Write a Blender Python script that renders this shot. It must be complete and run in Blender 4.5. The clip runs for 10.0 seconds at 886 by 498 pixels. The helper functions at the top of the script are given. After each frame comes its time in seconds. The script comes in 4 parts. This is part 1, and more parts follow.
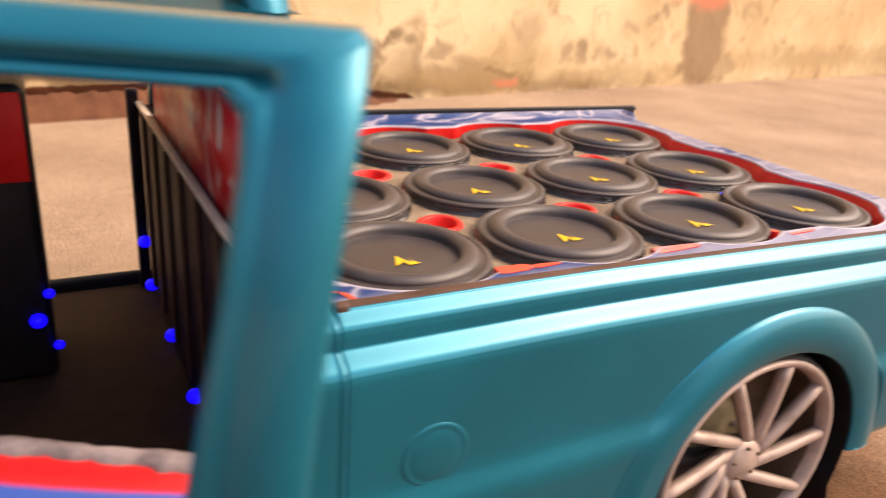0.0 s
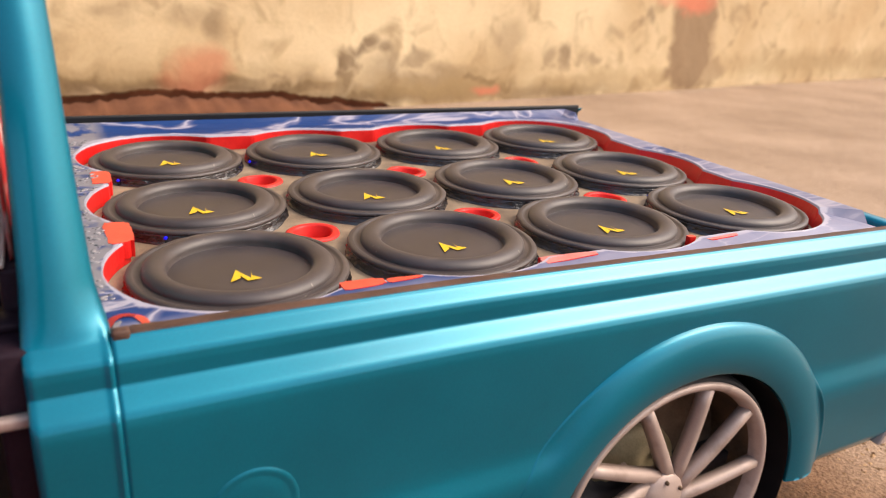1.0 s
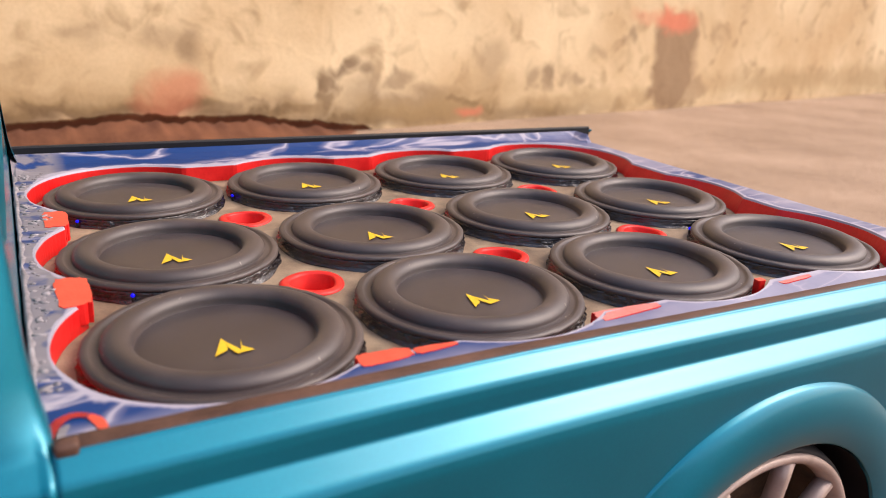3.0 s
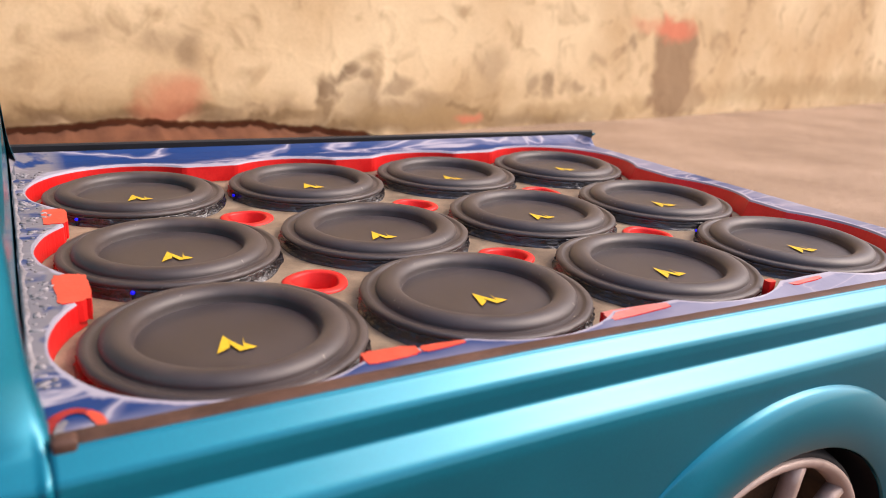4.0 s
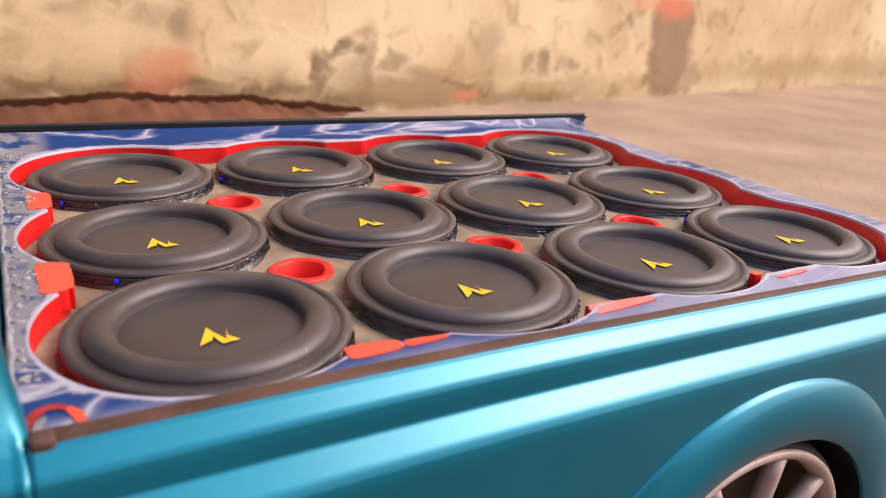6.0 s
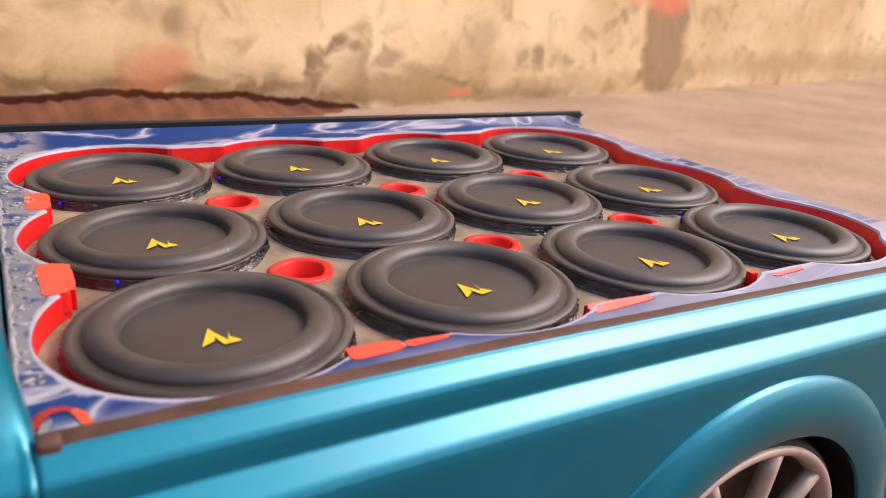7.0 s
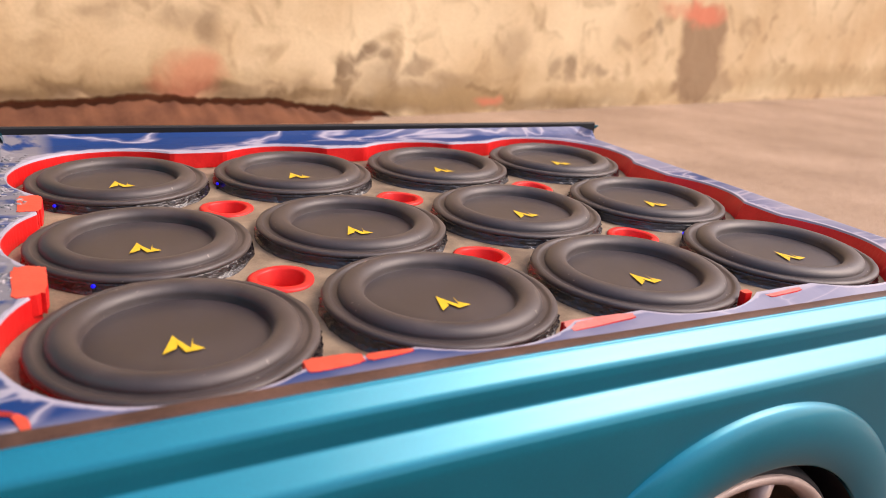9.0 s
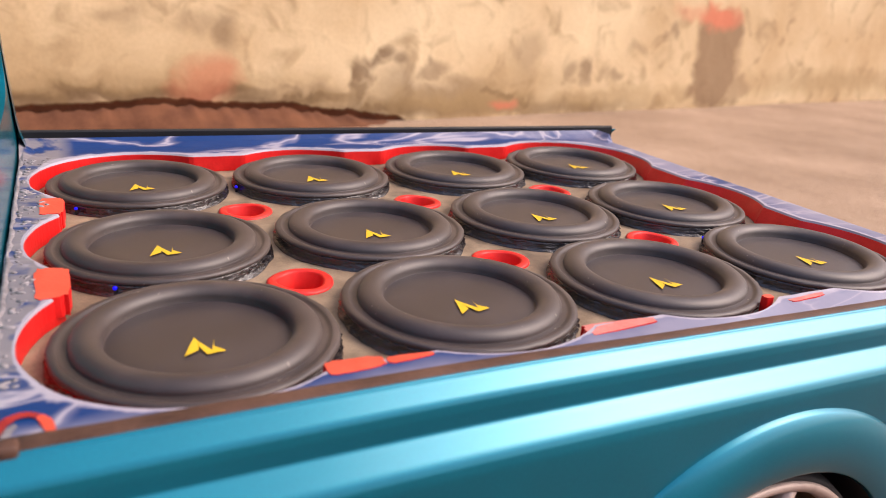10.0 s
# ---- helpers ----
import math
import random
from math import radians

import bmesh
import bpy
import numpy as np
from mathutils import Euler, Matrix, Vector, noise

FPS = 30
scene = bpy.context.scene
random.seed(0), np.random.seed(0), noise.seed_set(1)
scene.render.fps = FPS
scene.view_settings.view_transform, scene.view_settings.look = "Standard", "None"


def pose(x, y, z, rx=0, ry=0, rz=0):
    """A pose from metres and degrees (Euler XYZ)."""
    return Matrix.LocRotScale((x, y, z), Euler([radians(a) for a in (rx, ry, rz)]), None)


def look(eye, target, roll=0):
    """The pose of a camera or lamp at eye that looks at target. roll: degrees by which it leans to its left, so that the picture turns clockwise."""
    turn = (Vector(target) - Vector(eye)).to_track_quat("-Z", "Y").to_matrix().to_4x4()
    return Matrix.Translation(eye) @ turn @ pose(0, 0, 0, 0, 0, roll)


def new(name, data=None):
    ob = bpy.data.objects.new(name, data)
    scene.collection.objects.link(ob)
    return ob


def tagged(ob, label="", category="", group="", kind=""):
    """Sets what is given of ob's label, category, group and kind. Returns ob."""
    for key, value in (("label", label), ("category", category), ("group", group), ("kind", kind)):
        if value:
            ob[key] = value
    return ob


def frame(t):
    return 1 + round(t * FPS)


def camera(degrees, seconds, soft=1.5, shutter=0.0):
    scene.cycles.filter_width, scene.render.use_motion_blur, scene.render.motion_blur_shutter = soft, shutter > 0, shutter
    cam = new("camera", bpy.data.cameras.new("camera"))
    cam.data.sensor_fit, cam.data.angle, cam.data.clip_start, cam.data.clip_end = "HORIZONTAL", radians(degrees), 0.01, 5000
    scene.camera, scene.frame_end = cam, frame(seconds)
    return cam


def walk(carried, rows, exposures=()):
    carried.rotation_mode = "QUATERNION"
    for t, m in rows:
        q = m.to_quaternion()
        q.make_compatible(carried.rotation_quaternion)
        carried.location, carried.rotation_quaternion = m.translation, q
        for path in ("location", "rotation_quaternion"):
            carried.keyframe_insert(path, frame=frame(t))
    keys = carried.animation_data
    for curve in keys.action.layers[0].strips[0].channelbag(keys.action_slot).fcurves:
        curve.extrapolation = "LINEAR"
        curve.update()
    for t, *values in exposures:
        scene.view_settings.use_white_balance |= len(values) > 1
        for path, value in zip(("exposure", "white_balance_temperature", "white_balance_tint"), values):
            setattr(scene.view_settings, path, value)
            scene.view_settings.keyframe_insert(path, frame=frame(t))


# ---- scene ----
cam = camera(61.4, 10.0, soft=0.85, shutter=0.5)
PATH = [
    (0, (-0.2091, -0.3860, 0.3473), (0.2461, 0.4264, -0.0172), 4.44),
    (0.1, (-0.1989, -0.3931, 0.3485), (0.2587, 0.4191, -0.0134), 4.37),
    (0.2, (-0.1934, -0.3969, 0.3492), (0.2655, 0.4152, -0.0113), 4.34),
    (0.35, (-0.1708, -0.3976, 0.3451), (0.2867, 0.4166, -0.0123), 4.21),
    (0.5, (-0.1540, -0.3981, 0.3421), (0.3024, 0.4177, -0.0131), 4.11),
    (0.8, (-0.1306, -0.3904, 0.3383), (0.3170, 0.4301, -0.0174), 4.17),
    (1, (-0.1212, -0.3771, 0.3332), (0.3301, 0.4434, -0.0176), 3.54),
    (1.5, (-0.1170, -0.3420, 0.3304), (0.3394, 0.4784, -0.0143), 3.21),
    (2, (-0.1148, -0.3281, 0.3257), (0.3538, 0.4867, -0.0156), 3.49),
    (2.5, (-0.1085, -0.3159, 0.3246), (0.3697, 0.4967, -0.0087), 3.13),
    (4, (-0.1094, -0.3025, 0.3158), (0.3748, 0.5148, 0.0035), 3.48),
    (4.5, (-0.1073, -0.3036, 0.3209), (0.3746, 0.5131, 0.0035), 3.24),
    (5, (-0.1033, -0.3031, 0.3214), (0.3780, 0.5084, -0.0099), 3.93),
    (5.5, (-0.1038, -0.3017, 0.3212), (0.3803, 0.5051, -0.0175), 4.18),
    (7, (-0.1077, -0.3010, 0.3240), (0.3853, 0.4965, -0.0238), 4.25),
    (7.5, (-0.1072, -0.3008, 0.3238), (0.3861, 0.4964, -0.0243), 4.16),
    (8, (-0.1013, -0.3007, 0.3238), (0.3797, 0.5046, -0.0226), 4.01),
    (8.5, (-0.0933, -0.3015, 0.3235), (0.3729, 0.5134, -0.0208), 4.32),
    (9, (-0.0840, -0.3071, 0.3249), (0.3697, 0.5165, -0.0155), 4.59),
    (9.5, (-0.0823, -0.3075, 0.3251), (0.3619, 0.5223, -0.0127), 4.51),
    (10, (-0.0861, -0.3057, 0.3244), (0.3520, 0.5277, -0.0126), 4.39),
]
EXPOSURES = [(0.0, -0.40, 7400, 19), (0.5, -0.50, 7500, 25), (0.7, -0.55, 7100, 19), (1.0, -0.60, 6600, 12), (2.5, -0.66, 6450, 16), (4.0, -0.68, 6350, 18), (10.0, -0.69, 6480, 20)]
walk(cam, [(t, look(eye, target, roll)) for t, eye, target, roll in PATH], EXPOSURES)
cam.data.dof.use_dof = True
cam.data.dof.focus_distance = 0.40
cam.data.dof.aperture_fstop = 12.0

# ---- world, sun, exposure ----
world = bpy.data.worlds.new("sky")
scene.world = world
world.use_nodes = True
wn = world.node_tree.nodes
sky = wn.new("ShaderNodeTexSky")
sky.sky_type, sky.sun_disc = "NISHITA", False
sky.sun_elevation, sky.sun_rotation = radians(47), radians(113)
sky.air_density, sky.dust_density, sky.ozone_density = 1.0, 6.0, 0.6
world.node_tree.links.new(sky.outputs[0], wn["Background"].inputs[0])
wn["Background"].inputs[1].default_value = 0.45
sun = new("sun", bpy.data.lights.new("sun", "SUN"))
sun.data.energy, sun.data.angle, sun.data.color = 1.45, radians(42), (1.0, 0.91, 0.79)
sun.matrix_world = look((1.48, -0.63, 1.75), (0, 0, 0))


# ---- materials ----
def material(name, low, high, rough=0.5, metal=0.0, coat=0.0, scale=30.0, grain=600.0, bump=0.0, spread=0.12, coat_rough=0.05, spec=0.35):
    """A surface that varies between two colours at two scales, with fine relief."""
    m = bpy.data.materials.new(name)
    m.use_nodes = True
    n, l = m.node_tree.nodes, m.node_tree.links
    b = n["Principled BSDF"]
    tc = n.new("ShaderNodeTexCoord")
    big, fine = n.new("ShaderNodeTexNoise"), n.new("ShaderNodeTexNoise")
    for node, s, d in ((big, scale, 4), (fine, grain, 2)):
        node.inputs["Scale"].default_value, node.inputs["Detail"].default_value = s, d
        l.new(tc.outputs["Object"], node.inputs["Vector"])
    add = n.new("ShaderNodeMath")
    add.operation = "MULTIPLY_ADD"
    add.inputs[1].default_value = 0.35
    l.new(fine.outputs[0], add.inputs[0])
    l.new(big.outputs[0], add.inputs[2])
    ramp = n.new("ShaderNodeValToRGB")
    ramp.color_ramp.elements[0].position, ramp.color_ramp.elements[1].position = 0.45, 0.9
    ramp.color_ramp.elements[0].color, ramp.color_ramp.elements[1].color = (*low, 1), (*high, 1)
    l.new(add.outputs[0], ramp.inputs[0])
    l.new(ramp.outputs[0], b.inputs["Base Color"])
    mr = n.new("ShaderNodeMapRange")
    mr.inputs["To Min"].default_value, mr.inputs["To Max"].default_value = max(0.02, rough - spread), min(1, rough + spread)
    l.new(big.outputs[0], mr.inputs[0])
    l.new(mr.outputs[0], b.inputs["Roughness"])
    b.inputs["Metallic"].default_value = metal
    b.inputs["Specular IOR Level"].default_value = spec
    b.inputs["Coat Weight"].default_value, b.inputs["Coat Roughness"].default_value = coat, coat_rough
    if bump:
        bp = n.new("ShaderNodeBump")
        bp.inputs["Strength"].default_value, bp.inputs["Distance"].default_value = bump, 0.001
        l.new(add.outputs[0], bp.inputs["Height"])
        l.new(bp.outputs[0], b.inputs["Normal"])
    return m


teal = material("teal_paint", (0.0, 0.148, 0.220), (0.0, 0.178, 0.262), 0.38, 0.46, 1.0, 14, 900, 0.03, 0.05, 0.17, 0.1)
teal.node_tree.nodes["Principled BSDF"].inputs["Coat IOR"].default_value = 1.40
teal.node_tree.nodes["Principled BSDF"].inputs["Specular Tint"].default_value = (0.08, 0.72, 0.85, 1)
rubber = material("black_rubber", (0.026, 0.0185, 0.0175), (0.046, 0.033, 0.031), 0.50, 0, 0, 60, 1500, 0.12, 0.08, 0.05, 0.72)
cone_mat = material("cone_cloth", (0.022, 0.0165, 0.0180), (0.037, 0.0290, 0.0315), 0.42, 0, 0, 40, 2500, 0.12, 0.08, 0.05, 0.72)
sealant = material("black_sealant", (0.006, 0.005, 0.006), (0.016, 0.012, 0.014), 0.10, 0, 0, 350, 1200, 1.0, 0.05, 0.05, 1.0)
yellow = material("yellow_print", (0.58, 0.38, 0.012), (0.72, 0.49, 0.02), 0.45, 0, 0, 300, 2000)
red_plastic = material("red_plastic", (0.62, 0.012, 0.010), (0.75, 0.03, 0.02), 0.4, 0, 0, 90, 900, 0.1)
red_paint = material("red_paint", (0.58, 0.008, 0.008), (0.72, 0.018, 0.014), 0.42, 0, 0, 70, 700, 0.3)
orange_red = material("orange_red_paint", (0.56, 0.055, 0.025), (0.66, 0.095, 0.05), 0.5, 0, 0, 90, 800, 0.2)
mdf = material("bare_fibreboard", (0.17, 0.120, 0.078), (0.34, 0.26, 0.175), 0.65, 0, 0, 70, 1200, 0.3)
dirty_brown = material("dirty_brown_strip", (0.045, 0.020, 0.013), (0.115, 0.057, 0.037), 0.6, 0, 0, 45, 500, 0.4)
black_trim = material("black_trim", (0.003, 0.004, 0.006), (0.008, 0.008, 0.011), 0.6, 0, 0, 60, 800)
silver = material("silver_wheel_paint", (0.40, 0.30, 0.255), (0.50, 0.385, 0.325), 0.48, 0.2, 0.15, 40, 900)
tyre_mat = material("tyre_rubber", (0.018, 0.017, 0.016), (0.035, 0.032, 0.030), 0.75, 0, 0, 80, 900, 0.3)
dark_metal = material("dark_axle_metal", (0.075, 0.048, 0.03), (0.19, 0.125, 0.08), 0.5, 0.5, 0, 60, 600, 0.2)
carpet = material("dark_brown_carpet", (0.036, 0.018, 0.008), (0.060, 0.032, 0.016), 0.9, 0, 0, 80, 1500, 0.5)
purple_black = material("purple_black_panel", (0.012, 0.006, 0.012), (0.030, 0.016, 0.022), 0.55, 0, 0, 40, 900, 0.1, 0.1, 0.05, 0.15)
bare_ply = material("bare_ply_edge", (0.66, 0.53, 0.43), (0.78, 0.65, 0.54), 0.6, 0, 0, 70, 900, 0.2)
inside_black = material("black_lining", (0.006, 0.005, 0.006), (0.015, 0.012, 0.014), 0.5, 0, 0, 60, 900, 0.1)


def dust(m, colour, scale, lo, hi, most):
    """Specks or smears of dust over a finished material."""
    n, l = m.node_tree.nodes, m.node_tree.links
    b = n["Principled BSDF"]
    before = b.inputs["Base Color"].links[0].from_socket
    tc, k, mr, mx = n.new("ShaderNodeTexCoord"), n.new("ShaderNodeTexNoise"), n.new("ShaderNodeMapRange"), n.new("ShaderNodeMix")
    k.inputs["Scale"].default_value, k.inputs["Detail"].default_value = scale, 5
    l.new(tc.outputs["Object"], k.inputs["Vector"])
    mr.inputs["From Min"].default_value, mr.inputs["From Max"].default_value, mr.inputs["To Max"].default_value = lo, hi, most
    l.new(k.outputs[0], mr.inputs[0])
    mx.data_type = "RGBA"
    l.new(mr.outputs[0], mx.inputs["Factor"])
    l.new(before, mx.inputs["A"])
    mx.inputs["B"].default_value = (*colour, 1)
    l.new(mx.outputs["Result"], b.inputs["Base Color"])


dust(rubber, (0.42, 0.36, 0.30), 420, 0.70, 0.76, 0.6)
dust(rubber, (0.20, 0.155, 0.12), 28, 0.52, 0.75, 0.16)
dust(cone_mat, (0.20, 0.16, 0.14), 30, 0.52, 0.78, 0.08)
for m in (rubber, cone_mat):
    sh = m.node_tree.nodes["Principled BSDF"].inputs
    sh["Sheen Weight"].default_value, sh["Sheen Roughness"].default_value = 0.06, 0.35
    sh["Sheen Tint"].default_value = (0.85, 0.76, 0.72, 1)
dust(mdf, (0.06, 0.04, 0.028), 45, 0.55, 0.72, 0.6)
dust(silver, (0.14, 0.09, 0.06), 60, 0.55, 0.75, 0.5)


def airbrush(name, blue, white, red, red_edge):
    """Blue board with soft white streaks, and red paint that runs in from the cut edge (UV v = 0)."""
    m = bpy.data.materials.new(name)
    m.use_nodes = True
    n, l = m.node_tree.nodes, m.node_tree.links
    b = n["Principled BSDF"]
    tc = n.new("ShaderNodeTexCoord")
    mp = n.new("ShaderNodeMapping")
    mp.inputs["Scale"].default_value = (0.55, 1.9, 1)
    l.new(tc.outputs["Object"], mp.inputs[0])
    ns = n.new("ShaderNodeTexNoise")
    ns.inputs["Scale"].default_value, ns.inputs["Detail"].default_value, ns.inputs["Distortion"].default_value = 15, 3, 1.0
    l.new(mp.outputs[0], ns.inputs["Vector"])
    sub = n.new("ShaderNodeMath")
    sub.operation = "SUBTRACT"
    sub.inputs[1].default_value = 0.5
    l.new(ns.outputs[0], sub.inputs[0])
    ab = n.new("ShaderNodeMath")
    ab.operation = "ABSOLUTE"
    l.new(sub.outputs[0], ab.inputs[0])
    r1 = n.new("ShaderNodeValToRGB")
    e = r1.color_ramp.elements
    e[0].position, e[0].color = 0.003, (*white, 1)
    e[1].position, e[1].color = 0.05, (*blue, 1)
    mid = e.new(0.018)
    mid.color = (blue[0] * 0.5 + white[0] * 0.3, blue[1] * 0.6 + white[1] * 0.3, blue[2] * 0.7 + white[2] * 0.3, 1)
    l.new(ab.outputs[0], r1.inputs[0])
    # the tail end and the near strip were sprayed paler, with a lilac haze
    cloud = n.new("ShaderNodeTexNoise")
    cloud.inputs["Scale"].default_value, cloud.inputs["Detail"].default_value = 17, 4
    l.new(tc.outputs["Object"], cloud.inputs["Vector"])
    sx = n.new("ShaderNodeSeparateXYZ")
    l.new(tc.outputs["Object"], sx.inputs[0])
    along = n.new("ShaderNodeMath")
    along.operation = "MULTIPLY_ADD"
    along.inputs[1].default_value = 1.3
    l.new(sx.outputs[0], along.inputs[0])
    l.new(cloud.outputs[0], along.inputs[2])
    fade = n.new("ShaderNodeMapRange")
    fade.inputs["From Min"].default_value, fade.inputs["From Max"].default_value = 0.72, 1.08
    fade.inputs["To Max"].default_value = 0.75
    near = n.new("ShaderNodeMapRange")
    near.inputs["From Min"].default_value, near.inputs["From Max"].default_value = -0.095, -0.110
    near.inputs["To Max"].default_value = 0.42
    l.new(sx.outputs[1], near.inputs[0])
    both = n.new("ShaderNodeMath")
    l.new(along.outputs[0], both.inputs[0])
    l.new(near.outputs[0], both.inputs[1])
    l.new(both.outputs[0], fade.inputs[0])
    haze = n.new("ShaderNodeMix")
    haze.data_type = "RGBA"
    haze.inputs["B"].default_value = (0.265, 0.255, 0.325, 1)
    l.new(fade.outputs[0], haze.inputs["Factor"])
    l.new(r1.outputs[0], haze.inputs["A"])
    # the front strip is rubbed down to a greyish white, but for the near corner
    front, inner, rub, worn = n.new("ShaderNodeMapRange"), n.new("ShaderNodeMapRange"), n.new("ShaderNodeMapRange"), n.new("ShaderNodeMix")
    front.inputs["From Min"].default_value, front.inputs["From Max"].default_value, front.inputs["To Max"].default_value = -0.082, -0.092, 0.92
    inner.inputs["From Min"].default_value, inner.inputs["From Max"].default_value = -0.088, -0.070
    rub.inputs["From Min"].default_value, rub.inputs["From Max"].default_value = 0.36, 0.48
    l.new(sx.outputs[0], front.inputs[0])
    l.new(sx.outputs[1], inner.inputs[0])
    spots = n.new("ShaderNodeTexNoise")
    spots.inputs["Scale"].default_value, spots.inputs["Detail"].default_value = 75, 3
    l.new(tc.outputs["Object"], spots.inputs["Vector"])
    l.new(spots.outputs[0], rub.inputs[0])
    prev = front.outputs[0]
    for other in (inner, rub):
        times = n.new("ShaderNodeMath")
        times.operation = "MULTIPLY"
        l.new(prev, times.inputs[0])
        l.new(other.outputs[0], times.inputs[1])
        prev = times.outputs[0]
    worn.data_type = "RGBA"
    worn.inputs["B"].default_value = (0.195, 0.180, 0.195, 1)
    l.new(prev, worn.inputs["Factor"])
    l.new(haze.outputs["Result"], worn.inputs["A"])
    sep = n.new("ShaderNodeSeparateXYZ")
    l.new(tc.outputs["UV"], sep.inputs[0])
    n2 = n.new("ShaderNodeTexNoise")
    n2.inputs["Scale"].default_value = 120
    l.new(tc.outputs["Object"], n2.inputs["Vector"])
    ma = n.new("ShaderNodeMath")
    ma.operation = "MULTIPLY_ADD"
    ma.inputs[1].default_value = 0.35
    l.new(n2.outputs[0], ma.inputs[0])
    l.new(sep.outputs[1], ma.inputs[2])
    r2 = n.new("ShaderNodeValToRGB")
    e = r2.color_ramp.elements
    e[0].position, e[0].color = red_edge + 0.17, (1, 1, 1, 1)
    e[1].position, e[1].color = red_edge + 0.24, (0, 0, 0, 1)
    l.new(ma.outputs[0], r2.inputs[0])
    mx = n.new("ShaderNodeMix")
    mx.data_type = "RGBA"
    mx.inputs["B"].default_value = (*white, 1)
    l.new(r2.outputs[0], mx.inputs["Factor"])
    l.new(worn.outputs["Result"], mx.inputs["A"])
    l.new(mx.outputs["Result"], b.inputs["Base Color"])
    b.inputs["Roughness"].default_value = 0.5
    b.inputs["Specular IOR Level"].default_value = 0.25
    b.inputs["Coat Weight"].default_value = 0.05
    bp = n.new("ShaderNodeBump")
    bp.inputs["Strength"].default_value, bp.inputs["Distance"].default_value = 0.3, 0.001
    l.new(n2.outputs[0], bp.inputs["Height"])
    l.new(bp.outputs[0], b.inputs["Normal"])
    return m


graphic = airbrush("blue_white_airbrush", (0.003, 0.032, 0.140), (0.34, 0.32, 0.38), (0.6, 0.02, 0.02), 0.10)


# ---- mesh helpers ----
def thing(name, label, category, group="", at=(0, 0, 0)):
    ob = new(name)
    ob.location = at
    ob.empty_display_size = 0.05
    return tagged(ob, label, category, group)


def part(name, bm, mat, parent, label="", smooth=True):
    me = bpy.data.meshes.new(name)
    bmesh.ops.recalc_face_normals(bm, faces=bm.faces)
    for f in bm.faces:
        f.smooth = smooth
    bm.to_mesh(me)
    bm.free()
    for m in mat if isinstance(mat, (list, tuple)) else [mat]:
        me.materials.append(m)
    ob = new(name, me)
    if parent:
        ob.parent = parent
    if label:
        ob["label"] = label
    return ob


def box(x0, x1, y0, y1, z0, z1, bevel=0.0, seg=2):
    bm = bmesh.new()
    bmesh.ops.create_cube(bm, size=1, matrix=Matrix.Translation(((x0 + x1) / 2, (y0 + y1) / 2, (z0 + z1) / 2)) @ Matrix.Diagonal((x1 - x0, y1 - y0, z1 - z0, 1)))
    if bevel:
        bmesh.ops.bevel(bm, geom=bm.edges[:], offset=bevel, segments=seg, affect="EDGES", profile=0.5)
    return bm


def lathe(profile, steps=48, wobble=None, closed=False):
    """Turn a profile of (radius, height) round z; wobble(angle, index) gives an offset of radius and height."""
    bm = bmesh.new()
    rings = []
    for k in range(steps):
        a = 2 * math.pi * k / steps
        ring = []
        for i, (r, z) in enumerate(profile):
            dr, dz = wobble(a, i) if wobble else (0, 0)
            ring.append(bm.verts.new(((r + dr) * math.cos(a), (r + dr) * math.sin(a), z + dz)))
        rings.append(ring)
    n = len(profile)
    for k in range(steps):
        a, b = rings[k], rings[(k + 1) % steps]
        for i in range(n if closed else n - 1):
            j = (i + 1) % n
            bm.faces.new((a[i], b[i], b[j], a[j]))
    bmesh.ops.remove_doubles(bm, verts=bm.verts, dist=1e-6)
    return bm


def sweep(section, path, caps=True):
    """Loft a closed section of (a, b) along frames (origin, axis a, axis b)."""
    bm = bmesh.new()
    rings = [[bm.verts.new(Vector(o) + Vector(u) * a + Vector(v) * b) for a, b in section] for o, u, v in path]
    n = len(section)
    for r, s in zip(rings, rings[1:]):
        for i in range(n):
            bm.faces.new((r[i], r[(i + 1) % n], s[(i + 1) % n], s[i]))
    if caps:
        bm.faces.new(rings[0][::-1])
        bm.faces.new(rings[-1])
    return bm


def smoothstep(a, b, x):
    t = min(1, max(0, (x - a) / (b - a)))
    return t * t * (3 - 2 * t)


# ---- levels of the model truck (metres over the ground) ----
DECK, BOARD, RAIL = 0.1923, 0.2040, 0.207
HUB_X, HUB_Z = 0.1645, 0.0600
ARCH_X, ARCH_Z, ARCH, FLARE = 0.1683, 0.0505, 0.0912, 0.0285
BED_X0, BED_X1 = -0.110, 0.372
NEAR_Y, FAR_Y = -0.121, 0.236

